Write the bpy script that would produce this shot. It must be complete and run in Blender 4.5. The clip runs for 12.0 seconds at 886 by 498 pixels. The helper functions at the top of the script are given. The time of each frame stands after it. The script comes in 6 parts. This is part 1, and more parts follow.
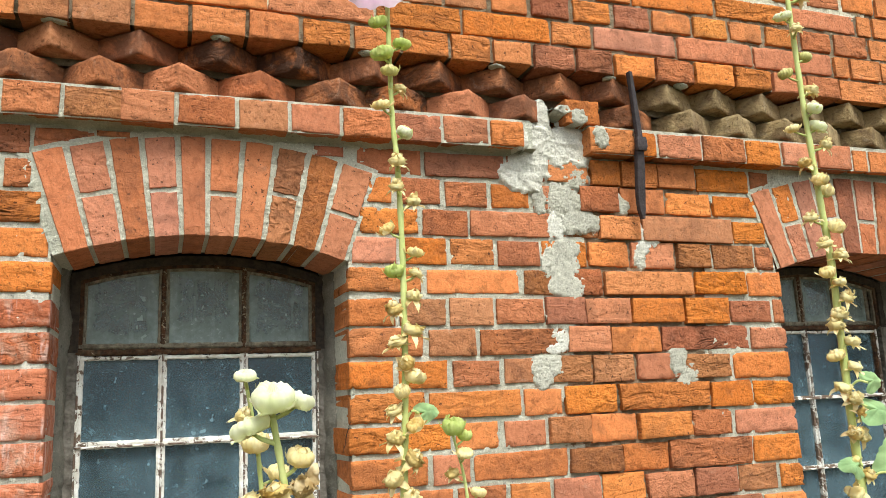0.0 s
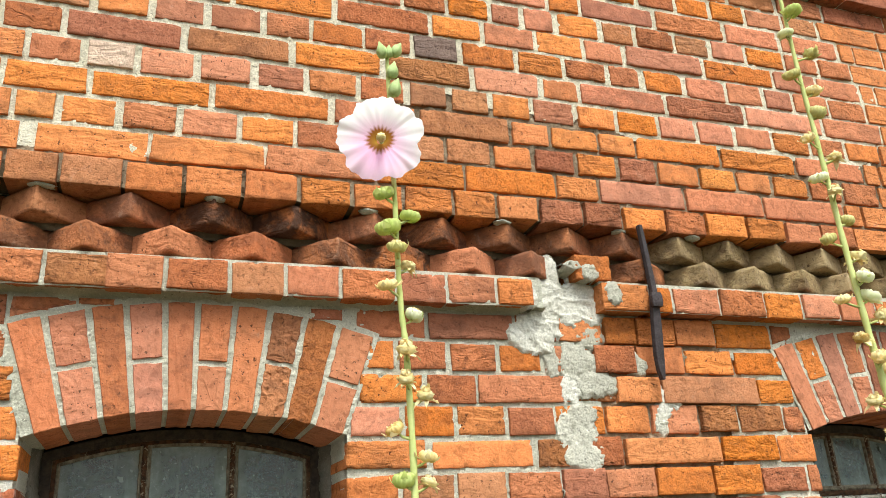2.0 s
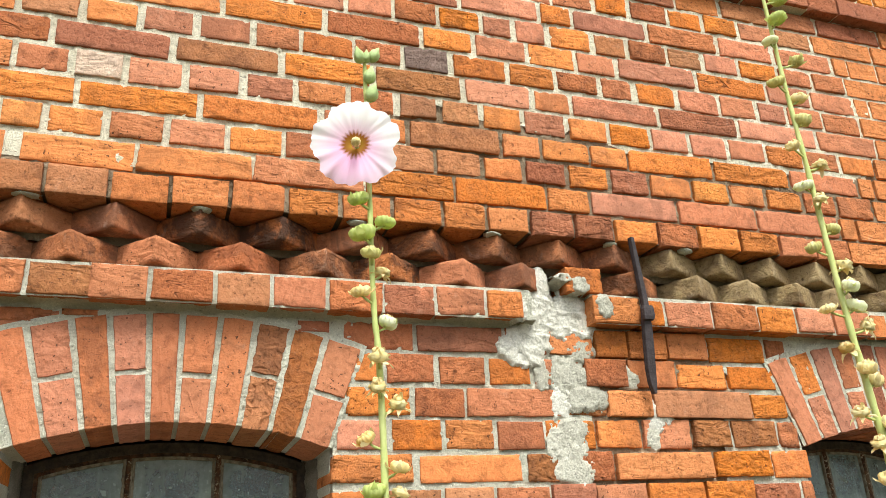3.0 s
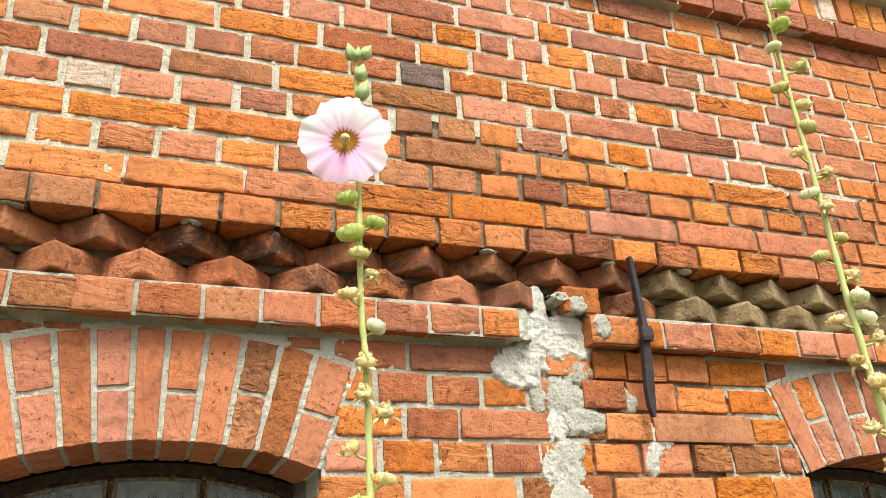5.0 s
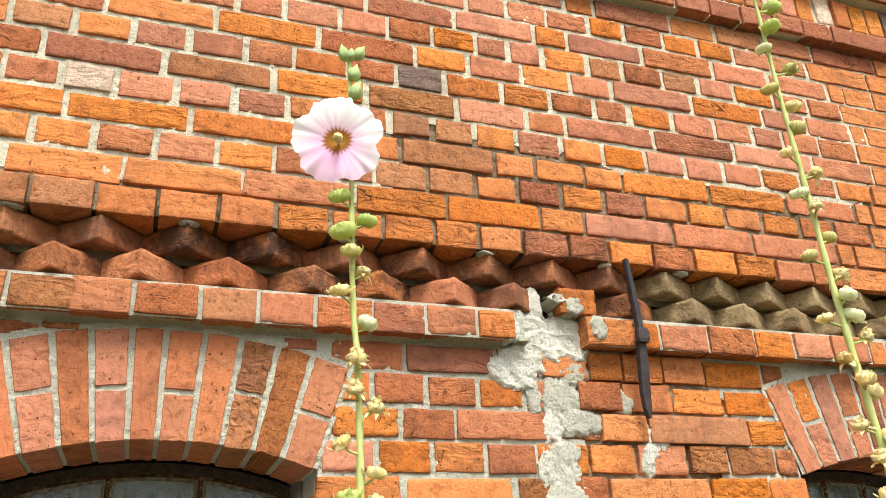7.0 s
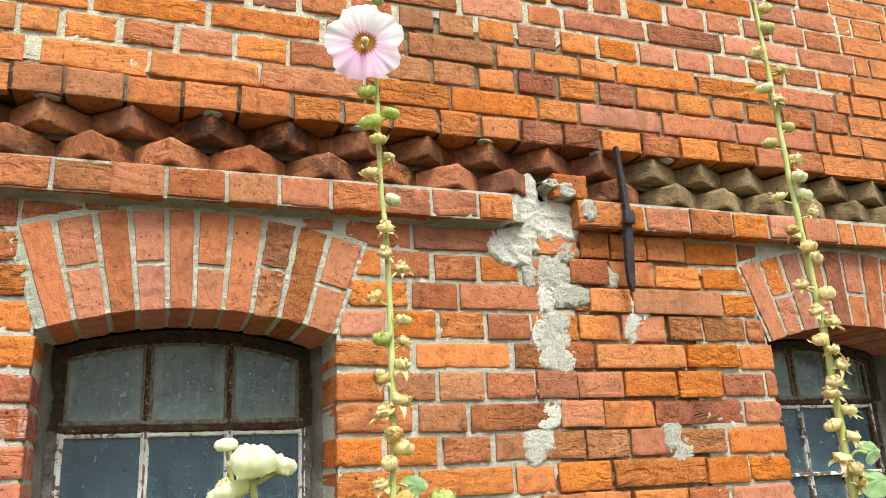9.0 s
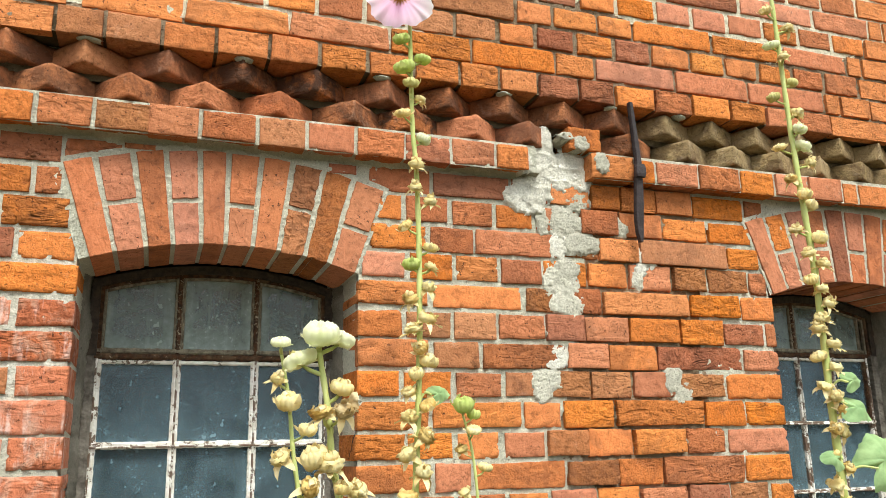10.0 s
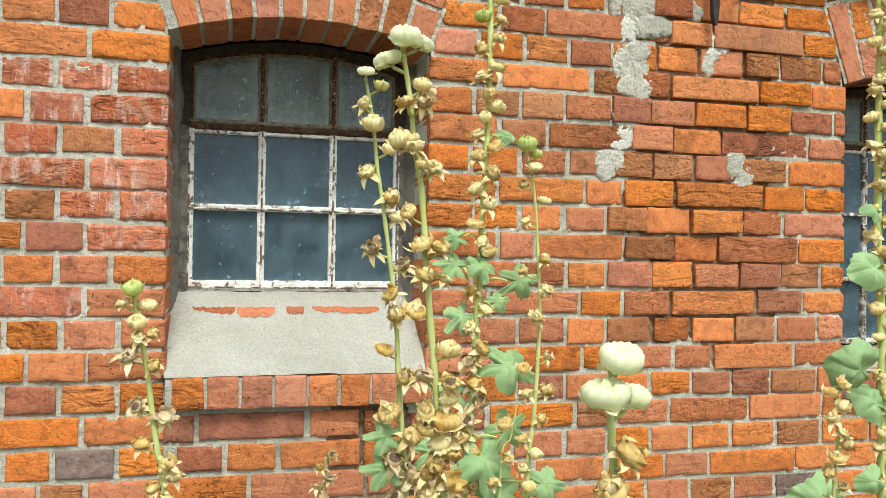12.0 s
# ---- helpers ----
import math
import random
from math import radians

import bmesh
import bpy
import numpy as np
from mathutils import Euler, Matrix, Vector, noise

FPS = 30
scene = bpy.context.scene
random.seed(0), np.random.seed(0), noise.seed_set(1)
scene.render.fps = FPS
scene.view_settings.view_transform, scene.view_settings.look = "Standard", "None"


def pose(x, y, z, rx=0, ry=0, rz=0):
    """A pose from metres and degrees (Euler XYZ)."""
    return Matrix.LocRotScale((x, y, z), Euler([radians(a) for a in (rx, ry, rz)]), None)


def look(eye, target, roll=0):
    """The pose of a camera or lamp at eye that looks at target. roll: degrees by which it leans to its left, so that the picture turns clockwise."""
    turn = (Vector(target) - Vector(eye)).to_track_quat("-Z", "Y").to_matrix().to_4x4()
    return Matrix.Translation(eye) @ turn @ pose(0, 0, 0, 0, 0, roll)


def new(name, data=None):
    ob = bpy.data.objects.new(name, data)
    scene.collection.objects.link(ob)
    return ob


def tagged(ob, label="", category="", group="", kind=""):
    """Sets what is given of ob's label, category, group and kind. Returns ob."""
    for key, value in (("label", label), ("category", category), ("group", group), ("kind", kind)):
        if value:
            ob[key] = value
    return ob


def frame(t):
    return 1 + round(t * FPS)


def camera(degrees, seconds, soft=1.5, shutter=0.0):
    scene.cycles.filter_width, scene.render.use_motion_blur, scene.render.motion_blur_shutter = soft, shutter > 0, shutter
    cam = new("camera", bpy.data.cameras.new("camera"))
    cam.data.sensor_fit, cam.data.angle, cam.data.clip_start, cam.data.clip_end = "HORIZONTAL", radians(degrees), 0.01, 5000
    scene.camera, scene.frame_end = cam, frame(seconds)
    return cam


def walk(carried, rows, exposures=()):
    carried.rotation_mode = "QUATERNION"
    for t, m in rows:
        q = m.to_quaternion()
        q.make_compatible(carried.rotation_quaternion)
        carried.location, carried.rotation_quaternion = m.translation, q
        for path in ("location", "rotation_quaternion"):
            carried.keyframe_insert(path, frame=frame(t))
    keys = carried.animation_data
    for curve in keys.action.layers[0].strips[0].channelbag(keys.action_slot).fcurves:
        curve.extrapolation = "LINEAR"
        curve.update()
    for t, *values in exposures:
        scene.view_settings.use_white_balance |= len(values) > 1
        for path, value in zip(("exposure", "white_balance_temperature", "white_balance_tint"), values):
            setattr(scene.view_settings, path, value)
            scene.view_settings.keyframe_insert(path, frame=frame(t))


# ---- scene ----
cam = camera(57.1, 12.0, 0.5)
PATH = [
    (0, (-0.6282, -1.9216, -0.2785), (0.0270, -0.0500, 0.1058), -2.42),
    (0.5, (-0.6177, -1.8624, -0.2198), (0.0219, -0.0500, 0.3043), -2.47),
    (1, (-0.6107, -1.8319, -0.1954), (0.0278, -0.0500, 0.4401), -2.98),
    (1.5, (-0.6049, -1.8212, -0.1879), (0.0342, -0.0500, 0.4904), -3.37),
    (2, (-0.6089, -1.8117, -0.1870), (0.0345, -0.0500, 0.5215), -3.45),
    (2.5, (-0.5909, -1.8078, -0.1902), (0.0505, -0.0500, 0.5467), -3.42),
    (4.5, (-0.5593, -1.7681, -0.2024), (0.0764, -0.0500, 0.5627), -2.86),
    (5, (-0.5518, -1.7549, -0.2069), (0.0810, -0.0500, 0.6007), -2.90),
    (5.5, (-0.5367, -1.7417, -0.2132), (0.0880, -0.0500, 0.6187), -2.76),
    (6, (-0.5246, -1.7221, -0.2213), (0.0910, -0.0500, 0.6352), -2.78),
    (6.5, (-0.5375, -1.7312, -0.2197), (0.0870, -0.0500, 0.6127), -2.86),
    (6.7, (-0.5403, -1.7445, -0.2166), (0.0876, -0.0500, 0.6101), -2.83),
    (8.3, (-0.5763, -1.8453, -0.2689), (0.0891, -0.0500, 0.4483), -2.86),
    (8.5, (-0.5864, -1.8598, -0.2771), (0.0839, -0.0500, 0.3840), -2.91),
    (9, (-0.6224, -1.9094, -0.2907), (0.0639, -0.0500, 0.2951), -2.85),
    (9.5, (-0.6498, -1.9507, -0.3126), (0.0540, -0.0500, 0.2745), -2.05),
    (10, (-0.6746, -1.9875, -0.3514), (0.0103, -0.0500, 0.1464), -1.11),
    (10.5, (-0.6872, -2.0227, -0.3621), (-0.0368, -0.0500, 0.0573), -0.74),
    (11, (-0.6959, -2.0498, -0.3900), (-0.0680, -0.0500, -0.0873), -0.38),
    (11.5, (-0.7003, -2.0630, -0.4292), (-0.0872, -0.0500, -0.2731), 0.14),
    (12, (-0.7036, -2.0798, -0.4583), (-0.1750, -0.0500, -0.4418), 0.87),
]
walk(cam, [(t, look(eye, target, roll)) for t, eye, target, roll in PATH],
     [(0, 0.77, 6250, 6), (1, 0.83, 6250, 6), (6.7, 0.97, 6480, 9), (8.5, 0.84, 6300, 6), (10.5, 0.76, 6400, 6), (12, 0.59, 6150, 5)])

# z = 0 is the bed joint at the springing of the window arches; the ground lies 1.85 m below it.
GROUND = -1.85
COURSE = 0.077
BRICK_H = 0.065
UPPER_Y = -0.046        # face of the upper storey, corbelled forward
ARCH_R, ARCH_T = 0.976, 0.238
W1, W2 = -0.53, 1.417   # window axes
HALF = 0.323
REVEAL = 0.243

# ---- world and sun: bright overcast ----
world = bpy.data.worlds.new("overcast_sky")
scene.world = world
world.use_nodes = True
wn, wl = world.node_tree.nodes, world.node_tree.links
wn.clear()
w_out = wn.new("ShaderNodeOutputWorld")
w_bg = wn.new("ShaderNodeBackground")
w_sky = wn.new("ShaderNodeTexSky")
w_hs = wn.new("ShaderNodeHueSaturation")
w_sky.sky_type, w_sky.sun_disc = "NISHITA", False
w_sky.sun_elevation, w_sky.sun_rotation = radians(57), radians(180)
w_sky.dust_density = 4.0
w_hs.inputs["Saturation"].default_value = 0.06
w_bg.inputs["Strength"].default_value = 0.132
wl.new(w_sky.outputs[0], w_hs.inputs["Color"])
wl.new(w_hs.outputs[0], w_bg.inputs["Color"])
wl.new(w_bg.outputs[0], w_out.inputs["Surface"])
sun_data = bpy.data.lights.new("sun", "SUN")
sun_data.energy, sun_data.angle, sun_data.color = 1.9, radians(18), (1.0, 0.94, 0.82)
sun = new("sun", sun_data)
sun.matrix_world = look((0.1, -3.1, 4.75), (0.2, 0.0, 0.0))

# ---- materials ----


class Nodes:
    """A short way to write node trees."""

    def __init__(self, name):
        self.mat = bpy.data.materials.new(name)
        self.mat.use_nodes = True
        self.n, self.l = self.mat.node_tree.nodes, self.mat.node_tree.links
        self.n.clear()
        self.out = self.n.new("ShaderNodeOutputMaterial")

    def node(self, kind, **vals):
        nd = self.n.new(kind)
        for key, v in vals.items():
            sock = nd.inputs[key.replace("_", " ")]
            if hasattr(v, "links"):
                self.l.new(v, sock)
            else:
                sock.default_value = v
        return nd

    def place(self, spread=True):
        geo = self.n.new("ShaderNodeNewGeometry")
        if not spread:
            return geo.outputs["Position"]
        info = self.n.new("ShaderNodeObjectInfo")
        off = self.n.new("ShaderNodeVectorMath")
        off.operation = "SCALE"
        off.inputs[0].default_value = (37.0, 91.0, 53.0)
        self.l.new(info.outputs["Random"], off.inputs["Scale"])
        add = self.n.new("ShaderNodeVectorMath")
        self.l.new(geo.outputs["Position"], add.inputs[0])
        self.l.new(off.outputs[0], add.inputs[1])
        return add.outputs[0]

    def noise(self, vec, scale, detail=4.0, rough=0.6, distort=0.0):
        nd = self.node("ShaderNodeTexNoise", Vector=vec, Scale=scale, Detail=detail, Roughness=rough, Distortion=distort)
        return nd.outputs["Fac"]

    def span(self, val, a, b, lo=0.0, hi=1.0):
        nd = self.node("ShaderNodeMapRange", Value=val, From_Min=a, From_Max=b, To_Min=lo, To_Max=hi)
        return nd.outputs[0]

    def math(self, op, a, b=0.0):
        nd = self.n.new("ShaderNodeMath")
        nd.operation = op
        for i, v in enumerate((a, b)):
            if hasattr(v, "links"):
                self.l.new(v, nd.inputs[i])
            else:
                nd.inputs[i].default_value = v
        return nd.outputs[0]

    def mix(self, fac, a, b):
        nd = self.n.new("ShaderNodeMix")
        nd.data_type = "RGBA"
        for sock, v in ((nd.inputs[0], fac), (nd.inputs[6], a), (nd.inputs[7], b)):
            if hasattr(v, "links"):
                self.l.new(v, sock)
            else:
                sock.default_value = v if sock == nd.inputs[0] else (*v, 1.0)
        return nd.outputs[2]

    def bump(self, height, strength, dist, normal=None):
        nd = self.node("ShaderNodeBump", Height=height, Strength=strength, Distance=dist)
        if normal is not None:
            self.l.new(normal, nd.inputs["Normal"])
        return nd.outputs[0]

    def surface(self, color, rough=0.9, normal=None, spec=0.3, metal=0.0, **more):
        b = self.node("ShaderNodeBsdfPrincipled", Roughness=rough, Metallic=metal, **more)
        b.inputs["Specular IOR Level"].default_value = spec
        if hasattr(color, "links"):
            self.l.new(color, b.inputs["Base Color"])
        else:
            b.inputs["Base Color"].default_value = (*color, 1.0)
        if normal is not None:
            self.l.new(normal, b.inputs["Normal"])
        self.l.new(b.outputs[0], self.out.inputs["Surface"])
        return b


def brick_material(name, col, rugged=1.0, smear=0.0, dirt=0.0):
    """Fired clay: soft clouds of two fired tones, torn crevices, pits, lime runs and a crumbling face; shade in the
    hollows is painted.
    """
    m = Nodes(name)
    p = m.place()
    info = m.n.new("ShaderNodeObjectInfo")
    rnd = info.outputs["Random"]
    r2 = m.math("FRACT", m.math("MULTIPLY", rnd, 7.3))
    r3 = m.math("FRACT", m.math("MULTIPLY", rnd, 13.7))
    r4 = m.math("FRACT", m.math("MULTIPLY", rnd, 29.1))
    skin_col = tuple(0.52 * c + d for c, d in zip(col, (0.030, 0.020, 0.016)))
    pale = tuple(min(1.0, c * k) for c, k in zip(col, (1.14, 1.24, 1.30)))
    mid = m.noise(p, 70.0, 5.0, 0.62, 0.4)
    c = m.mix(m.span(mid, 0.42, 0.68, 0.0, 0.80), col, pale)
    # duskier clouds where the face met the fire
    skin_n = m.math("ADD", m.noise(p, 13.0, 5.0, 0.60, 0.7), m.math("MULTIPLY", m.math("SUBTRACT", mid, 0.5), 0.20))
    skin = m.span(m.math("SUBTRACT", skin_n, m.span(r2, 0.0, 1.0, 0.40, 0.66)), 0.0, 0.15)
    c = m.mix(m.math("MULTIPLY", skin, 0.66), c, skin_col)
    c = m.mix(m.span(m.noise(p, 40.0, 5.0, 0.66, 0.9), 0.34, 0.49, 0.60, 0.0), c, tuple(k * 0.46 for k in col))
    grain = m.noise(p, 420.0, 3.0, 0.7)
    c = m.mix(m.span(grain, 0.34, 0.54, 0.26, 0.0), c, tuple(k * 0.42 for k in col))
    # pits are sunk and also coloured with the shade inside them
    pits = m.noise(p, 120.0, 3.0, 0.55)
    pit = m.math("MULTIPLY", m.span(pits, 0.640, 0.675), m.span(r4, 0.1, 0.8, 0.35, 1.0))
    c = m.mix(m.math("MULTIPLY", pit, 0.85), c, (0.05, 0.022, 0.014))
    # torn crevices run along the brick, with their shade put into the colour
    flat = m.node("ShaderNodeVectorMath")
    flat.operation = "MULTIPLY"
    flat.inputs[1].default_value = (0.55, 1.0, 1.5)
    m.l.new(p, flat.inputs[0])
    q = flat.outputs[0]
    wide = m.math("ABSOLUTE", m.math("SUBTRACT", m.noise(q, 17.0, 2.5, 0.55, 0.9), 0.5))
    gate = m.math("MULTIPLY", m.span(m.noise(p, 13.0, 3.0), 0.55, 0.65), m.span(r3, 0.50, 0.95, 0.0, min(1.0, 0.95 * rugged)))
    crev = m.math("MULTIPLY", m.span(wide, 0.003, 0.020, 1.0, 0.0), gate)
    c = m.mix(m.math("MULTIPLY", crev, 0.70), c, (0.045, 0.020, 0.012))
    soot = m.span(m.noise(p, 11.0, 6.0, 0.70, 0.8), 0.54 - 0.12 * dirt, 0.70 - 0.10 * dirt)
    c = m.mix(m.math("MULTIPLY", soot, m.span(r3, 0.2, 1.0, 0.04 + 0.46 * dirt, 0.50 + 0.40 * dirt)), c, (0.085, 0.045, 0.030))
    # lime: a thin bloom, and runs where it dripped
    lime = m.span(m.noise(p, 22.0, 9.0 - 4 * smear, 0.78 - 0.18 * smear, 0.6), 0.60 - 0.10 * smear, 0.71)
    c = m.mix(m.math("MULTIPLY", lime, min(0.6, 0.10 + 0.35 * smear)), c, (0.66, 0.54, 0.43))
    if smear > 0.5:
        drip = m.node("ShaderNodeVectorMath")
        drip.operation = "MULTIPLY"
        drip.inputs[1].default_value = (1.0, 1.0, 0.16)
        m.l.new(p, drip.inputs[0])
        run = m.math("MULTIPLY", m.span(m.noise(drip.outputs[0], 42.0, 6.0, 0.66, 0.3), 0.52, 0.62), m.span(m.noise(p, 12.0, 3.0), 0.44, 0.56))
        c = m.mix(m.math("MULTIPLY", run, 0.50), c, (0.80, 0.66, 0.61))
    flake = m.math("MULTIPLY", m.span(m.noise(q, 19.0, 3.0, 0.58, 0.6), 0.49, 0.62), m.span(r4, 0.25, 0.55, 0.0, min(1.0, rugged)))
    c = m.mix(m.math("MULTIPLY", flake, 0.16), c, tuple(k * 0.60 for k in col))
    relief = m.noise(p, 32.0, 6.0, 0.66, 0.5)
    # low parts of the relief are darkened: painted shade
    scoop_shade = m.math("MULTIPLY", m.span(relief, 0.31, 0.42, 1.0, 0.0), min(1.0, 0.9 * rugged))
    c = m.mix(m.math("MULTIPLY", scoop_shade, 0.80), c, tuple(k * 0.28 for k in col))
    tint = m.n.new("ShaderNodeHueSaturation")
    m.l.new(m.span(rnd, 0.0, 1.0, 0.92, 1.16), tint.inputs["Value"])
    m.l.new(m.span(r4, 0.0, 1.0, 0.4975, 0.5025), tint.inputs["Hue"])
    m.l.new(m.span(r3, 0.0, 1.0, 0.95, 1.04), tint.inputs["Saturation"])
    m.l.new(c, tint.inputs["Color"])
    h = m.math("ADD", m.math("MULTIPLY", relief, 0.85), m.math("MULTIPLY", mid, 0.75))
    h = m.math("SUBTRACT", h, m.math("MULTIPLY", pit, 0.80))
    h = m.math("SUBTRACT", h, m.math("MULTIPLY", crev, 0.8))
    h = m.math("SUBTRACT", h, m.math("MULTIPLY", flake, 0.38))
    h = m.math("ADD", h, m.math("MULTIPLY", grain, 0.22))
    nb = m.n.new("ShaderNodeBump")
    nb.inputs["Distance"].default_value = 0.015
    m.l.new(h, nb.inputs["Height"])
    m.l.new(m.span(r3, 0.0, 1.0, 0.40 * rugged, min(1.0, 1.0 * rugged)), nb.inputs["Strength"])
    m.surface(tint.outputs[0], 0.92, nb.outputs[0], 0.15)
    return m.mat


TONES = {
    "o": ((0.66, 0.212, 0.050), 0.9, 0.0),
    "O": ((0.56, 0.188, 0.057), 1.0, 0.05),
    "r": ((0.485, 0.172, 0.077), 0.9, 0.1),
    "d": ((0.375, 0.138, 0.075), 0.9, 0.15),
    "b": ((0.43, 0.174, 0.072), 1.1, 0.15),
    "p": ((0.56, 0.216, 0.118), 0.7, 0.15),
    "y": ((0.69, 0.250, 0.062), 0.9, 0.0),
    "w": ((0.72, 0.520, 0.390), 0.9, 0.4),
    "g": ((0.22, 0.150, 0.125), 0.8, 0.3),
}
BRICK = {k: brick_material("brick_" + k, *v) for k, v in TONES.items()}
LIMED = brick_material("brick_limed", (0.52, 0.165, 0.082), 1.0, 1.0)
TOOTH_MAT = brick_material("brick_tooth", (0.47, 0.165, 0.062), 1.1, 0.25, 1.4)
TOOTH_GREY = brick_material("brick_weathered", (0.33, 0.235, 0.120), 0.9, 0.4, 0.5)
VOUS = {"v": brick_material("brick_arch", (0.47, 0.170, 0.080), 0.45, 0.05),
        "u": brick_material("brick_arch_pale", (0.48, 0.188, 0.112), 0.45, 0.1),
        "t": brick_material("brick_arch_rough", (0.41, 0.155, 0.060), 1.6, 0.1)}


def mortar_material(name, col, stain, mossy=0.0, holes=0.6):
    m = Nodes(name)
    p = m.place(False)
    big = m.noise(p, 5.0, 6.0, 0.65, 0.6)
    c = m.mix(m.span(big, 0.35, 0.68), stain, col)
    fine = m.noise(p, 160.0, 5.0, 0.75)
    c = m.mix(m.span(fine, 0.32, 0.60, 0.55, 0.0), c, tuple(k * 0.45 for k in col))
    c = m.mix(m.span(m.noise(p, 380.0, 2.0), 0.62, 0.70, 0.0, 0.6), c, tuple(min(1, k * 1.35) for k in col))
    if mossy:
        c = m.mix(m.span(m.noise(p, 7.0, 5.0, 0.7), 0.56, 0.72, 0.0, mossy), c, (0.13, 0.12, 0.05))
    h = m.math("ADD", m.noise(p, 60.0, 7.0, 0.75), m.math("MULTIPLY", fine, 0.6))
    hole = m.span(m.noise(p, 110.0, 3.0, 0.6), 0.64, 0.69)
    c = m.mix(m.math("MULTIPLY", hole, holes), c, tuple(k * 0.25 for k in col))
    m.surface(c, 0.95, m.bump(m.math("SUBTRACT", h, m.math("MULTIPLY", hole, 0.5)), 0.9, 0.011), 0.15)
    return m.mat


MORTAR = mortar_material("mortar_grey", (0.74, 0.73, 0.61), (0.52, 0.51, 0.41), 0.15)
# Cream mortar, lightened further to paint in the upper wall's stronger light.
MORTAR_UP = mortar_material("mortar_cream", (0.88, 0.83, 0.66), (0.66, 0.60, 0.45), 0.10)
PATCH = mortar_material("patch_mortar", (0.74, 0.72, 0.61), (0.48, 0.465, 0.38))
PATCH_WHITE = mortar_material("lime_patch", (0.88, 0.86, 0.77), (0.75, 0.725, 0.62), 0.0, 0.2)
LIME_JOINT = mortar_material("lime_joint", (0.82, 0.80, 0.71), (0.58, 0.54, 0.43), 0.15)
PLASTER = mortar_material("sill_plaster", (0.62, 0.61, 0.53), (0.50, 0.485, 0.41), 0.1, 0.10)
# Dirty mortar, darker too for painted shade below the string course.
FILLET = mortar_material("dirty_shaded_mortar", (0.64, 0.62, 0.50), (0.40, 0.385, 0.30), 0.25)
# Sandy brown; the dark second tone also paints shade in the deep joints.
MORTAR_OLD = mortar_material("old_sandy_mortar", (0.46, 0.37, 0.26), (0.17, 0.115, 0.07), 0.2)
# Moss, with the shade between and under bricks put into the dark tones.
MOSS_SHADE = mortar_material("mossy_mortar_and_shade", (0.20, 0.155, 0.10), (0.075, 0.058, 0.032), 0.7)
CHEEK = mortar_material("cheek_mortar", (0.40, 0.38, 0.32), (0.085, 0.078, 0.065), 0.35)
# Dark stand-in for the shade deep behind the saw-tooth bricks.
RECESS_SHADE = mortar_material("recess_shade", (0.20, 0.185, 0.155), (0.10, 0.09, 0.075), 0.3)


def simple_material(name, col, alt, scale=40.0, rough=0.6, bump=0.3, dist=0.002, spec=0.4, spread=True, **more):
    m = Nodes(name)
    p = m.place(spread)
    n1 = m.noise(p, scale, 5.0, 0.65, 0.3)
    c = m.mix(m.span(n1, 0.36, 0.64), alt, col)
    m.surface(c, rough, m.bump(m.noise(p, scale * 4, 4.0, 0.6), bump, dist), spec, **more)
    return m.mat




def rust_material(name, fleck):
    """Dark brown rust with flecks of old pale paint."""
    m = Nodes(name)
    p = m.place()
    c = m.mix(m.span(m.noise(p, 75.0, 5.0, 0.65, 0.3), 0.38, 0.64), (0.030, 0.018, 0.012), (0.115, 0.052, 0.024))
    c = m.mix(m.span(m.noise(p, 24.0, 4.0, 0.6), 0.50, 0.66, 0.0, 0.6), c, (0.18, 0.125, 0.075))
    c = m.mix(m.span(m.noise(p, 110.0, 4.0, 0.7, 0.6), 0.66 - fleck, 0.70 - fleck), c, (0.46, 0.40, 0.29))
    m.surface(c, 0.88, m.bump(m.noise(p, 220.0, 5.0, 0.7), 0.9, 0.004), 0.25)
    return m.mat


RUST = rust_material("rusty_steel", 0.0)
RUST_FLECKED = rust_material("rust_with_old_paint", 0.10)
FRAME_GREY = simple_material("greyed_frame", (0.24, 0.22, 0.19), (0.075, 0.065, 0.052), 28.0, 0.9, 0.8, 0.003)
FRAME = simple_material("blackened_frame", (0.070, 0.052, 0.038), (0.024, 0.019, 0.016), 60.0, 0.85, 0.8, 0.003)
IRON = simple_material("wrought_iron", (0.050, 0.038, 0.042), (0.022, 0.017, 0.018), 55.0, 0.7, 0.8, 0.003)
EARTH = simple_material("earth_and_grass", (0.075, 0.085, 0.030), (0.10, 0.075, 0.045), 3.0, 0.95, 0.9, 0.02, spread=False)
ROOM = simple_material("dark_room", (0.10, 0.10, 0.095), (0.07, 0.07, 0.065), 2.0, 0.9, 0.1)


def white_paint(name, bare, scale=45.0):
    """White paint flaking off a rusty bar."""
    m = Nodes(name)
    p = m.place()
    flake = m.span(m.noise(p, scale, 6.0, 0.70, 0.8), bare, bare + 0.03)
    c = m.mix(m.span(m.noise(p, 30.0, 4.0), 0.35, 0.65), (0.86, 0.86, 0.83), (0.60, 0.57, 0.50))
    c = m.mix(flake, c, (0.16, 0.11, 0.08))
    m.surface(c, 0.75, m.bump(m.math("SUBTRACT", m.noise(p, 90.0, 5.0), flake), 0.6, 0.003), 0.3)
    return m.mat


# Near-black brown stands in for the shade inside open cracks.
CRACK = simple_material("crack_shade", (0.050, 0.032, 0.022), (0.025, 0.016, 0.012), 90.0, 0.95, 0.5)
WHITE = white_paint("flaking_white_paint", 0.57)
PEELED = white_paint("peeled_bar_paint", 0.47, 26.0)
PUTTY = simple_material("old_putty", (0.30, 0.27, 0.20), (0.10, 0.080, 0.055), 60.0, 0.9, 0.8, 0.003)


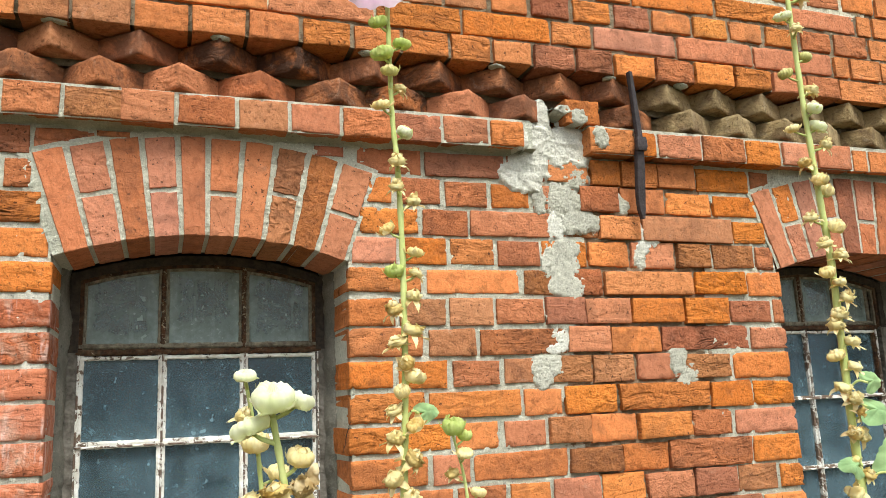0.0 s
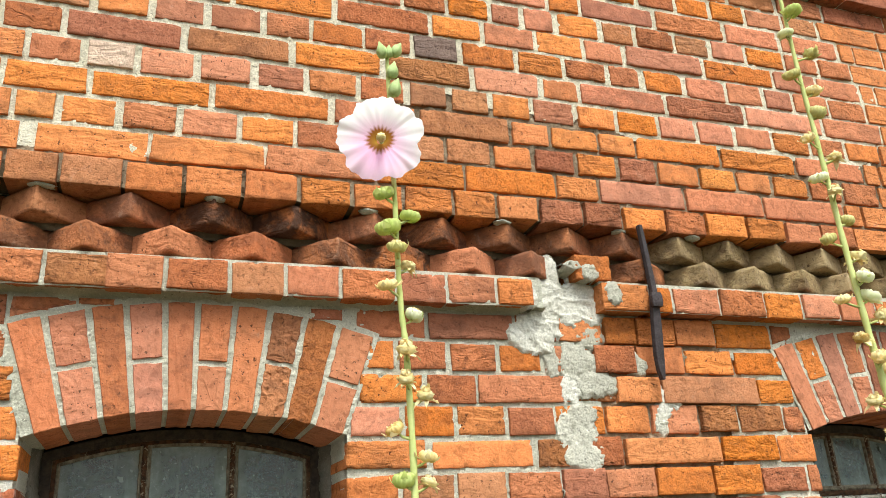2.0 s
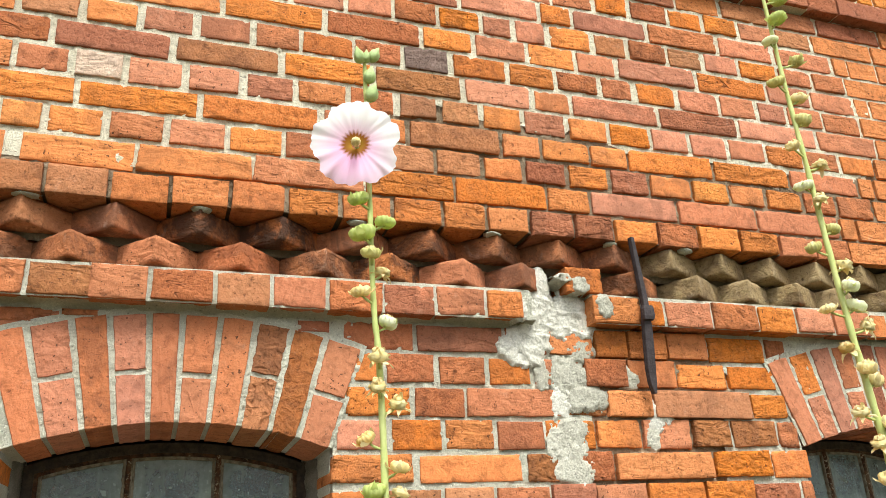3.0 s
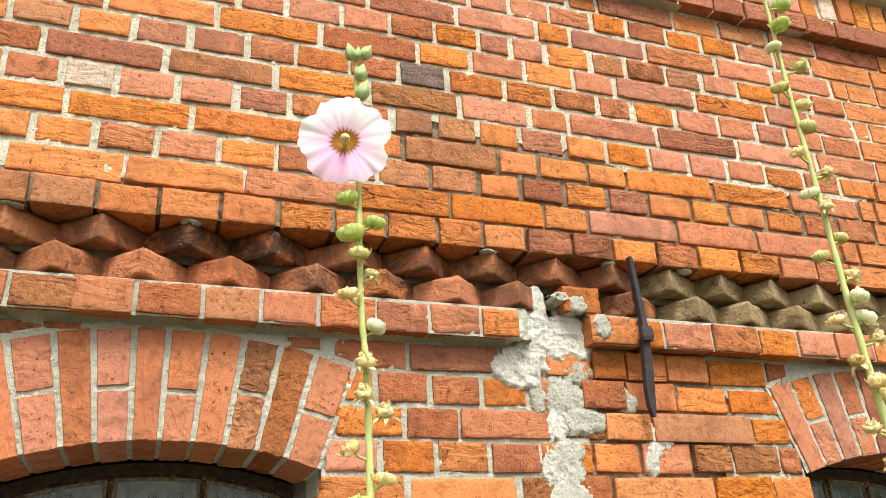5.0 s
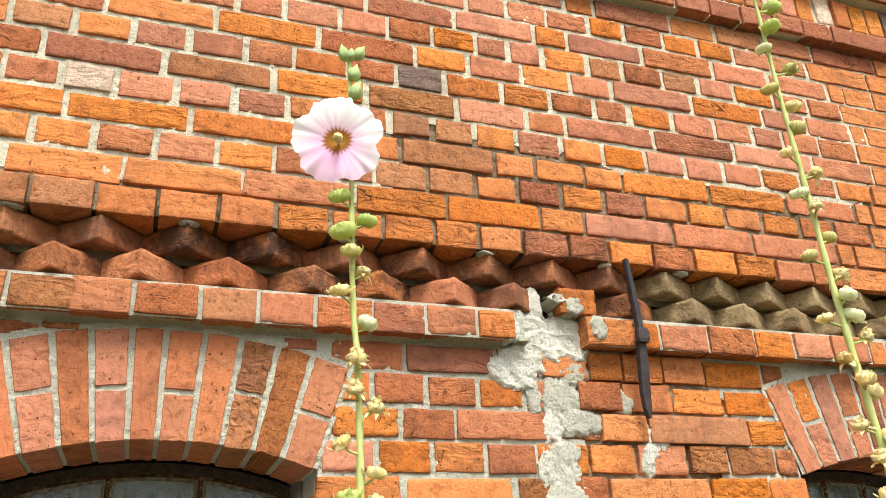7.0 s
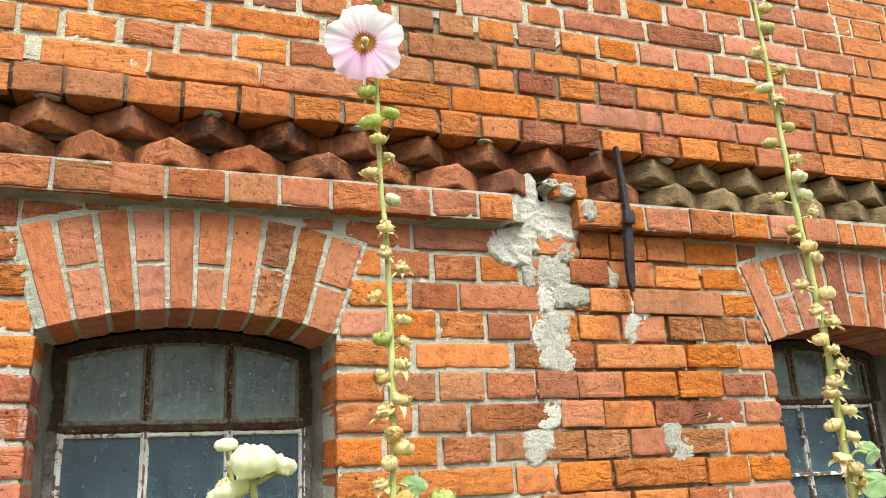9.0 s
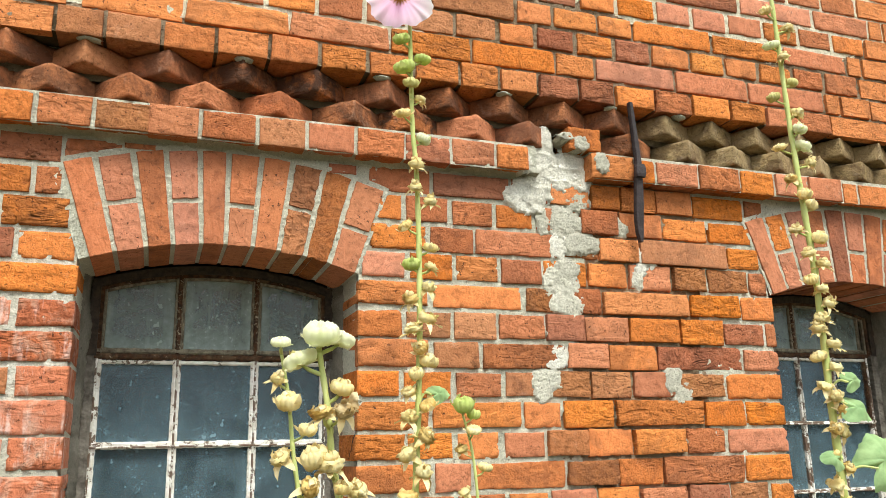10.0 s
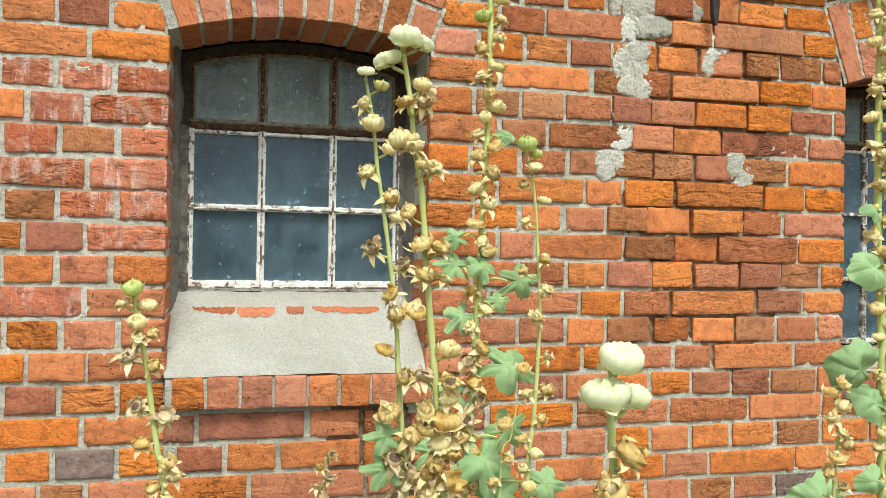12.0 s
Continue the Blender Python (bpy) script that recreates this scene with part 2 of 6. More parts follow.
def glass_material(name, film_tint, film, edge):
    """Window glass with a dusty, tinted film: a mirror coat over a see-through pane."""
    m = Nodes(name)
    p = m.place()
    clear = m.node("ShaderNodeBsdfTransparent", Color=(0.55, 0.66, 0.74, 1))
    gloss = m.node("ShaderNodeBsdfGlossy", Roughness=0.06)
    dust = m.node("ShaderNodeBsdfDiffuse", Color=(*film_tint, 1))
    fres = m.node("ShaderNodeFresnel", IOR=1.45)
    a = m.n.new("ShaderNodeMixShader")
    m.l.new(fres.outputs[0], a.inputs[0])
    m.l.new(clear.outputs[0], a.inputs[1])
    m.l.new(gloss.outputs[0], a.inputs[2])
    streak = m.span(m.noise(p, 9.0, 9.0, 0.78, 0.6), 0.36, 0.68, film - 0.12, film + 0.26)
    tc = m.n.new("ShaderNodeTexCoord")
    sep = m.n.new("ShaderNodeSeparateXYZ")
    m.l.new(tc.outputs["Generated"], sep.inputs[0])
    gx, gz = sep.outputs[0], sep.outputs[2]
    side = m.math("MINIMUM", m.math("MINIMUM", gx, m.math("SUBTRACT", 1.0, gx)), m.math("MINIMUM", m.math("MULTIPLY", gz, 0.8), m.math("SUBTRACT", 1.0, gz)))
    side = m.math("ADD", side, m.math("MULTIPLY", m.math("SUBTRACT", m.noise(p, 38.0, 6.0, 0.7), 0.5), 0.22))
    streak = m.math("ADD", streak, m.span(side, 0.0, 0.20, edge, 0.0))
    fall = m.node("ShaderNodeVectorMath")
    fall.operation = "MULTIPLY"
    fall.inputs[1].default_value = (1.0, 1.0, 0.10)
    m.l.new(p, fall.inputs[0])
    streak = m.math("ADD", streak, m.span(m.noise(fall.outputs[0], 60.0, 4.0, 0.6), 0.54, 0.72, 0.0, 0.16))
    scratch = m.math("ABSOLUTE", m.math("SUBTRACT", m.noise(p, 24.0, 3.0, 0.5, 2.0), 0.5))
    streak = m.math("ADD", streak, m.math("MULTIPLY", m.span(scratch, 0.0, 0.008, 0.42, 0.0), m.span(m.noise(p, 8.0, 2.0), 0.46, 0.56)))
    speck = m.math("ADD", m.span(m.noise(p, 120.0, 2.0, 0.5), 0.69, 0.73, 0.0, 0.5), m.span(m.noise(p, 52.0, 1.0, 0.4), 0.74, 0.755, 0.0, 0.6))
    b = m.n.new("ShaderNodeMixShader")
    m.l.new(m.math("ADD", streak, speck), b.inputs[0])
    m.l.new(a.outputs[0], b.inputs[1])
    m.l.new(dust.outputs[0], b.inputs[2])
    m.l.new(b.outputs[0], m.out.inputs["Surface"])
    return m.mat


# The blue tint also puts the sky's reflection into the film's colour.
GLASS = glass_material("window_glass", (0.160, 0.240, 0.280), 0.20, 0.22)
GLASS_DUSTY = glass_material("dusty_window_glass", (0.31, 0.375, 0.350), 0.34, 0.62)


def plant_material(name, col, alt, scale=60.0, through_light=0.25, rough=0.6):
    m = Nodes(name)
    p = m.place()
    c = m.mix(m.span(m.noise(p, scale, 4.0, 0.6), 0.35, 0.65), alt, col)
    diff = m.surface(c, rough, m.bump(m.noise(p, scale * 5, 3.0), 0.4, 0.0015), 0.25)
    tr = m.node("ShaderNodeBsdfTranslucent", Color=c)
    mx = m.node("ShaderNodeMixShader", Fac=through_light)
    m.l.new(diff.outputs[0], mx.inputs[1])
    m.l.new(tr.outputs[0], mx.inputs[2])
    m.l.new(mx.outputs[0], m.out.inputs["Surface"])
    return m.mat


STEM = plant_material("green_stem", (0.58, 0.64, 0.26), (0.47, 0.54, 0.18), 30.0, 0.1)
POD_PALE = plant_material("pale_green_pod", (0.88, 0.89, 0.70), (0.78, 0.82, 0.50), 60.0, 0.38)
POD_GREEN = plant_material("green_pod", (0.70, 0.76, 0.32), (0.55, 0.65, 0.20), 70.0, 0.48)
POD_CREAM = plant_material("cream_pod", (0.92, 0.85, 0.52), (0.80, 0.66, 0.28), 45.0, 0.38)
POD_OLIVE = plant_material("yellow_green_pod", (0.74, 0.72, 0.34), (0.56, 0.52, 0.18), 45.0, 0.38)
POD_TAN = plant_material("tan_pod", (0.86, 0.70, 0.31), (0.56, 0.36, 0.09), 45.0, 0.34)
POD_DRY = plant_material("dry_pod", (0.86, 0.76, 0.50), (0.44, 0.30, 0.12), 45.0, 0.34)
SEPAL = plant_material("pale_sepal", (0.92, 0.84, 0.54), (0.76, 0.61, 0.27), 60.0, 0.3)
SEED = plant_material("dark_seeds", (0.085, 0.055, 0.035), (0.16, 0.11, 0.06), 200.0, 0.0)
LEAF = plant_material("hollyhock_leaf", (0.38, 0.56, 0.27), (0.27, 0.44, 0.20), 50.0, 0.3, 0.7)
BUD = plant_material("green_bud", (0.50, 0.62, 0.28), (0.38, 0.50, 0.20), 90.0, 0.2)


def petal_material():
    m = Nodes("pink_petal")
    tc = m.n.new("ShaderNodeTexCoord")
    sep = m.n.new("ShaderNodeSeparateXYZ")
    m.l.new(tc.outputs["Object"], sep.inputs[0])
    x, y = sep.outputs[0], sep.outputs[1]
    r = m.math("SQRT", m.math("ADD", m.math("MULTIPLY", x, x), m.math("MULTIPLY", y, y)))
    ang = m.math("ARCTAN2", y, x)
    vein = m.math("SINE", m.math("MULTIPLY", ang, 55.0))
    wob = m.math("ADD", r, m.math("MULTIPLY", m.math("SUBTRACT", m.noise(tc.outputs["Object"], 60.0), 0.5), 0.010))
    # the flush of pink reaches further towards the lower petals
    flush = m.math("ADD", wob, m.math("ADD", m.math("MULTIPLY", y, 0.50), m.math("MULTIPLY", x, 0.10)))
    c = m.mix(m.span(flush, 0.008, 0.042), (0.96, 0.56, 0.86), (0.97, 0.975, 1.0))
    c = m.mix(m.math("MULTIPLY", m.span(vein, 0.0, 1.0), m.span(wob, 0.014, 0.030, 0.10, 0.0)), c, (0.78, 0.22, 0.42))
    ray = m.math("ADD", wob, m.math("MULTIPLY", m.math("SINE", m.math("MULTIPLY", ang, 21.0)), 0.0012))
    c = m.mix(m.span(ray, 0.0110, 0.0160, 1.0, 0.0), c, (0.36, 0.13, 0.025))
    c = m.mix(m.span(wob, 0.0050, 0.0105, 1.0, 0.0), c, (0.46, 0.26, 0.03))
    diff = m.surface(c, 0.65, m.bump(m.noise(tc.outputs["Object"], 90.0), 0.15, 0.001), 0.2)
    tr = m.node("ShaderNodeBsdfTranslucent", Color=c)
    mx = m.node("ShaderNodeMixShader", Fac=0.28)
    m.l.new(diff.outputs[0], mx.inputs[1])
    m.l.new(tr.outputs[0], mx.inputs[2])
    m.l.new(mx.outputs[0], m.out.inputs["Surface"])
    return m.mat


PETAL = petal_material()
STAMEN = plant_material("stamen_column", (0.88, 0.78, 0.42), (0.76, 0.60, 0.22), 200.0, 0.1)

# ---- the bond: lengths in centimetres, and each brick's tone ----
LOWER_COURSES = [
    (4, "-0.18: 18r 23d 12r 13O 10O 12O 13O 19o 8r"),
    (4, "-1.15: 10r 14d 13r"),
    (3, "-0.16: 8o 13r 13r 12o 14r 13r 15O 16o 16o"),
    (3, "-1.19: 22O 7r"),
    (2, "-0.18: 17o 13r 25r 13b 13O 31b 12o"),
    (2, "-1.15: 12b 15O"),
    (1, "-0.20: 13p 13o 13O 13r 14o 13o 15r 12b 15b 7r"),
    (1, "-1.23: 12O 12d 13o"),
    (0, "-0.21: 20O 27o 12b 12r 29O 18o 11o"),
    (0, "-1.30: 26O 18o"),
    (-1, "-0.21: 13O 13b 13b 14r 12d 14r 17o 15o 15d 3r"),
    (-1, "-1.23: 12b 13O 13O"),
    (-2, "-0.21: 20O 14b 25r 13r 16o 29d 12p"),
    (-2, "-1.28: 11o 13d 19p"),
    (-3, "-0.22: 13o 14o 14r 12b 14b 13b 15r 16b 19o"),
    (-3, "-1.22: 12p 13b 13p"),
    (-4, "-0.21: 20O 25o 12o 16o 29O 14o 12o"),
    (-4, "-1.29: 25r 20O"),
    (-5, "-0.21: 13O 13o 13o 13r 12b 14o 17o 14r 19p"),
    (-5, "-1.22: 12b 13p 12O"),
    (-6, "-0.21: 20O 11r 26O 16b 14O 27r 15o"),
    (-6, "-1.28: 11O 13d 19p"),
    (-7, "-0.22: 14O 13O 14r 12o 14p 13o 15p 14d 14b 6o"),
    (-7, "-1.22: 12O 12p 13O"),
    (-8, "-0.22: 19r 26r 13o 15r 28O 16d 12o"),
    (-8, "-1.29: 25r 19r"),
    (-9, "-0.23: 16r 12r 14r 12o 14b 13O 14o 14b 14r 6p"),
    (-9, "-1.21: 12O 13p 12r"),
    (-10, "-0.23: 21r 26o 13o 15r 13r 27O 15r"),
    (-10, "-1.27: 11o 13O 19r"),
    (-11, "-0.24: 18r 11o 14d 13O 13o 13o 13r 13d 16b 16O"),
    (-11, "-1.21: 12d 13O 13O"),
    (-12, "-0.25: 22d 25o 13b 16r 26r 25O 14O"),
    (-12, "-1.28: 24o 18O 8d 27d 14r 12r"),
    (-13, "-0.25: 12r 17O 15r 13r 13o 13O 13o 15o 16b 17o"),
    (-13, "-1.21: 11o 14g 13o 12d 13O 21O 12O"),
    (-14, "-0.26: 13r 23O 22O 18o 14r 29o 29o"),
    (-14, "-1.26: 13r 10b 15r 23O 29r 10r"),
    (-15, "-0.13: 16r 13O 15O 13o 14r 14b 14r 15g 17o"),
]
STRING_COURSE = [
    (5, "-0.73: 12r 14r 12b 13r 13r 13p 13r 10O"),
    (5, "-1.10: 13O 12r 13b"),
    (5, "0.46: 15O 7o 15p 15r 13o 13p 14r"),
]
UPPER_COURSES = [
    (8, "-0.95: 11b 13b 13O 13O 13O 13O 13O 13O 12O 12O 13d 12d 14o 13r 14o 14O 13r 13r"),
    (9, "-0.90: 24o 26o 27r 24O 26o 13O 28p 27r 31r"),
    (10, "-0.95: 9y 13o 13r 14r 13o 13r 12r 14b 13b 12O 13d 13o 13d 14o 13y 13O 14O 13r 15r"),
    (11, "-0.98: 18o 27o 29O 11r 12O 26b 12O 15o 12o 29o 28O 27r"),
    (12, "-0.94: 12r 12w 13p 14p 13d 13O 13r 12b 12b 12o 14d 13o 14o 13p 14p 14r 14O 15r 14o"),
    (13, "-1.00: 13r 27d 26b 24o 25b 21p 12O 29p 28d 31p 24r"),
    (14, "-0.95: 14b 13o 13d 14r 12r 14O 13r 14g 17O 15O 14r 12r 15o 15p 14r 12d 14r 16r"),
    (15, "-1.03: 13r 15r 26o 26o 27r 15o 17r 15o 14r 28d 27O 17d 19r"),
    (16, "-0.70: 13r 13p 12p 15p 13p 13r 13o 10d 11p 15o 12b 14r 13b 14p 15o 14r 14r"),
    (17, "-0.33: 23r 26d 25p 11o 26d 26r 22p 25p"),
    (18, "-0.10: 15p 15p 13p 13p 14r 13o 14r 13o 14o 15r 15b"),
    (19, "0.19: 15p 19p 10O 28d 17O 20b 20r 28d"),
]

# ---- building helpers ----
rng = random.Random(7)


def mesh_from(name, verts, faces, mat=None, smooth=False):
    me = bpy.data.meshes.new(name)
    me.from_pydata([tuple(v) for v in verts], [], faces)
    if smooth:
        me.polygons.foreach_set("use_smooth", [True] * len(me.polygons))
    if mat is not None:
        me.materials.append(mat)
    me.update()
    return me


def part(name, me, parent=None, label="", mat=None):
    """One mesh object; a material given here sits on the object, so that meshes can be shared."""
    ob = new(name, me)
    ob.parent = parent
    if mat is not None:
        if not me.materials:
            me.materials.append(None)
        ob.material_slots[0].link = "OBJECT"
        ob.material_slots[0].material = mat
    if label:
        tagged(ob, label)
    return ob


def holder(name, label, category, kind="", group="", at=(0, 0, 0)):
    ob = new(name)
    ob.location = at
    ob.empty_display_size = 0.05
    return tagged(ob, label, category, group, kind)


def box_mesh(name, x0, x1, y0, y1, z0, z1, mat=None):
    v = [(x, y, z) for x in (x0, x1) for y in (y0, y1) for z in (z0, z1)]
    f = [(0, 1, 3, 2), (4, 6, 7, 5), (0, 4, 5, 1), (2, 3, 7, 6), (0, 2, 6, 4), (1, 5, 7, 3)]
    return mesh_from(name, v, f, mat)


def worn_brick(length, height, depth, seed, wear=1.0):
    """A brick lying along x, face towards -y at y = 0: crumbled arrises, a few broken corners, a lumpy face."""
    r = random.Random(seed)
    hx, hz = length / 2, height / 2

    def stations(h, step):
        n = max(2, round((2 * h - 0.006) / step))
        return [-h, -h + 0.0018] + [-h + 0.0018 + (2 * h - 0.0036) * i / n for i in range(1, n)] + [h - 0.0018, h]
    us, vs = stations(hx, 0.0085), stations(hz, 0.0085)
    chips = []
    for _ in range(r.choice((1, 2, 3, 4))):
        rad = r.uniform(0.004, 0.013) * (0.6 + 0.5 * wear)
        if r.random() < 0.35:
            chips.append((r.choice((-hx, hx)), r.choice((-hz, hz)), rad))
        elif r.random() < 0.7:
            chips.append((r.uniform(-hx, hx), r.choice((-hz, hz)), rad * 0.8))
        else:
            chips.append((r.choice((-hx, hx)), r.uniform(-hz, hz), rad * 0.8))
    skew = [r.uniform(-0.0022, 0.0022) * wear for _ in range(4)]
    verts, faces = [], []
    nu, nv = len(us), len(vs)
    for x, z in [(a, b) for a in us for b in vs]:
        ex, ez = hx - abs(x), hz - abs(z)
        ragged = noise.noise((x * 75 + seed, z * 75, seed * 1.7)) + 0.8 * noise.noise((x * 190, z * 190 + seed, 4))
        k = max(-0.0012, 0.0005 + 0.0017 * ragged * wear)
        xx = x - math.copysign(k, x) if ex < 0.001 else x
        zz = z - math.copysign(k, z) if ez < 0.001 else z
        y = 0.0010 * wear * noise.noise((x * 30, z * 40 + seed, 7)) + 0.0006 * wear * noise.noise((x * 85 + seed, z * 85, 2))
        edge = min(ex, ez)
        if edge < 0.001:
            y += 0.0008 + 0.0016 * wear * max(0.0, ragged)
        for a, b, rad in chips:
            d = math.hypot(x - a, (z - b) * 1.2) / rad
            d += 0.35 * noise.noise((x * 120, z * 120, seed + 5))
            if d < 1:
                y += 0.0065 * (1 - d) ** 0.6
        zz += (z / hz) * (skew[0] * (1 - x / hx) + skew[1] * (1 + x / hx)) / 2
        xx += (x / hx) * (skew[2] * (1 - z / hz) + skew[3] * (1 + z / hz)) / 2
        verts.append((xx, y, zz))
    for i in range(nu - 1):
        for j in range(nv - 1):
            a = i * nv + j
            faces.append((a, a + nv, a + nv + 1, a + 1))
    face_count = len(faces)
    rim = [i * nv for i in range(nu)] + [(nu - 1) * nv + j for j in range(1, nv)] + [i * nv + nv - 1 for i in range(nu - 2, -1, -1)] + [j for j in range(nv - 2, 0, -1)]
    base = len(verts)
    verts += [(verts[i][0], depth, verts[i][2]) for i in rim]
    n = len(rim)
    faces += [(rim[(i + 1) % n], rim[i], base + i, base + (i + 1) % n) for i in range(n)]
    me = mesh_from("brick", verts, faces, None, False)
    me.polygons.foreach_set("use_smooth", [i < face_count for i in range(len(faces))])
    return me


SHORT = [worn_brick(0.118, BRICK_H, 0.11, s, 0.5 + 0.09 * s) for s in range(12)]
LONG = [worn_brick(0.246, BRICK_H, 0.11, 20 + s, 0.5 + 0.09 * s) for s in range(12)]
MID = [worn_brick(0.175, BRICK_H, 0.11, 40 + s, 0.6 + 0.12 * s) for s in range(8)]


def lay_brick(parent, x0, x1, z, y, mat, name="brick", height=0.0670, depth=1.0, joint=0.011):
    """A brick between two upright joints; z is its lower edge and y the wall's face."""
    length = max(0.02, x1 - x0 - joint * rng.uniform(0.65, 1.5))
    kind, nominal = (SHORT, 0.118) if length < 0.148 else (LONG, 0.246) if length > 0.21 else (MID, 0.175)
    me = rng.choice(kind)
    ob = part(name, me, parent, mat=mat)
    flip = rng.random() < 0.5
    sz = height / BRICK_H * rng.uniform(0.92, 1.04)
    if flip:
        ob.scale = (-length / nominal, depth, -sz)
    else:
        ob.scale = (length / nominal, depth, sz)
    ob.location = ((x0 + x1) / 2, y + rng.uniform(-0.0028, 0.0016), z + height / 2 + rng.uniform(-0.0022, 0.0022))
    ob.rotation_euler = (rng.uniform(-0.016, 0.020), rng.uniform(-0.010, 0.010), rng.uniform(-0.009, 0.009))
    return ob


def courses(plan):
    """(course, left end, right end, tone) of each brick; lengths in a plan are centimetres from joint to joint."""
    for k, text in plan:
        start, rest = text.split(":")
        x = float(start)
        for word in rest.split():
            w = float(word[:-1]) / 100
            yield k, x, x + w, word[-1]
            x += w


def arch_z(x, axis, radius):
    """Height of an arch line over x."""
    d = min(abs(x - axis), radius)
    return math.sqrt(radius * radius - d * d) + 0.134 - ARCH_R


def rough_sheet(name, x0, x1, z0, z1, y, step, depth, mat, holes=(), seed=0.0, keep=None):
    """A bed of mortar: an uneven sheet facing -y with openings left out."""
    nx, nz = round((x1 - x0) / step), round((z1 - z0) / step)
    verts, faces = [], []
    for j in range(nz + 1):
        for i in range(nx + 1):
            x, z = x0 + (x1 - x0) * i / nx, z0 + (z1 - z0) * j / nz
            n1 = noise.noise((x * 16 + seed, z * 16, seed))
            n2 = noise.noise((x * 55, z * 55 + seed, 3 + seed)) + 0.6 * noise.noise((x * 120, z * 120 + seed, 9))
            verts.append((x, y + depth * (0.55 * n1 + 0.55 * n2), z))
    for j in range(nz):
        for i in range(nx):
            x, z = x0 + (x1 - x0) * (i + 0.5) / nx, z0 + (z1 - z0) * (j + 0.5) / nz
            if any(abs(x - a) < HALF + 0.008 and bottom < z < arch_z(x, a, ARCH_R + 0.06) for a, bottom in holes):
                continue
            if keep is not None and not keep(x, z):
                continue
            a = j * (nx + 1) + i
            faces.append((a, a + 1, a + nx + 2, a + nx + 1))
    return mesh_from(name, verts, faces, mat, True)


# ---- ground and the body of the house ----
gm = mesh_from("ground", [(-400, -400, GROUND), (400, -400, GROUND), (400, 400, GROUND), (-400, 400, GROUND)], [(0, 1, 2, 3)], EARTH)
tagged(part("ground", gm), "rough grassy earth in front of the brick house", "ground", kind="structure")

SILL1, SILL2 = -0.76, -0.79
WALL_TOP = 1.90
BACK = 0.40
wall_lower = holder("wall_lower", "old red and orange brick wall with grey lime mortar joints", "wall", "structure")
wall_upper = holder("wall_upper", "corbelled upper brick wall with cream mortar joints", "wall", "structure")
TOOTH_Z = 5 * COURSE + 0.060
cores = [(-5.0, W1 - HALF - 0.004, GROUND, TOOTH_Z), (W1 + HALF + 0.004, W2 - HALF - 0.004, GROUND, TOOTH_Z), (W2 + HALF + 0.004, 6.5, GROUND, TOOTH_Z),
         (W1 - HALF - 0.004, W1 + HALF + 0.004, GROUND, -0.60), (W2 - HALF - 0.004, W2 + HALF + 0.004, GROUND, -0.76),
         (W1 - HALF - 0.004, W1 + HALF + 0.004, 0.20, TOOTH_Z), (W2 - HALF - 0.004, W2 + HALF + 0.004, 0.20, TOOTH_Z)]
for i, (x0, x1, z0, z1) in enumerate(cores):
    front = REVEAL - 0.005 if i in (3, 4) else 0.030
    part("wall_core", box_mesh("wall_core", x0, x1, front, BACK, z0, z1, MORTAR), wall_lower)
for x0, x1, z1 in ((W1 - HALF - 0.004, W1 + HALF + 0.004, SILL1 - 0.09), (W2 - HALF - 0.004, W2 + HALF + 0.004, SILL2 - 0.06)):
    part("wall_core", box_mesh("wall_core", x0, x1, 0.030, REVEAL - 0.005, GROUND, z1, MORTAR), wall_lower)
part("wall_core", box_mesh("wall_core", -5.0, 6.5, UPPER_Y + 0.030, BACK, 0.624, WALL_TOP, MORTAR_UP), wall_upper)
# This core is dark: the recess's shade is put into its colour.
part("wall_core", box_mesh("wall_core", -5.0, 6.5, 0.062, BACK, TOOTH_Z, 0.624, RECESS_SHADE), wall_lower)
HOLES = ((W1, SILL1 - 0.02), (W2, SILL2 - 0.02))


def worn_low(x, z):
    """The stretch along the crack where the old sandy mortar was never repointed."""
    n = 0.10 * noise.noise((x * 5, z * 5, 3)) + 0.04 * noise.noise((x * 17, z * 17, 6))
    return (0.40 + n < x < 0.84 + n and -0.72 < z + n < 0.375) or (-0.46 + n < x < -0.12 + n and -1.10 < z + n < -0.83)


def limed_joints(x, z):
    n = 0.08 * noise.noise((x * 5, z * 5, 23)) + 0.03 * noise.noise((x * 17, z * 17, 26))
    return x + n < W1 - HALF + 0.03 and -0.80 < z + n < 0.22


def worn_high(x, z):
    n = 0.12 * noise.noise((x * 4, z * 4, 13)) + 0.03 * noise.noise((x * 15, z * 15, 6))
    return z + n < 0.93 and x + 2 * n > -0.05 or z < 0.70


part("mortar_bed", rough_sheet("mortar_bed", -1.75, 2.3, -1.35, 0.445, 0.0056, 0.0052, 0.0056, MORTAR, HOLES, 0.0, lambda x, z: not worn_low(x, z)), wall_lower)
part("lime_bed", rough_sheet("lime_bed", -1.75, -0.80, -1.35, 0.445, 0.0044, 0.0052, 0.0050, LIME_JOINT, HOLES, 3.0, limed_joints), wall_lower, "pale lime mortar smeared over the joints")
part("old_mortar_bed", rough_sheet("old_mortar_bed", -0.6, 1.05, -1.3, 0.445, 0.0110, 0.0060, 0.0140, MORTAR_OLD, (), 2.0, lambda x, z: any(worn_low(x + a, z + b) for a in (-0.012, 0, 0.012) for b in (-0.012, 0, 0.012))), wall_lower, "brown sandy mortar, deeply weathered")
part("mortar_bed", rough_sheet("mortar_bed", -1.45, 2.75, 0.622, 1.56, UPPER_Y + 0.0054, 0.0052, 0.0055, MORTAR_UP, (), 5.0, lambda x, z: not worn_high(x, z)), wall_upper)
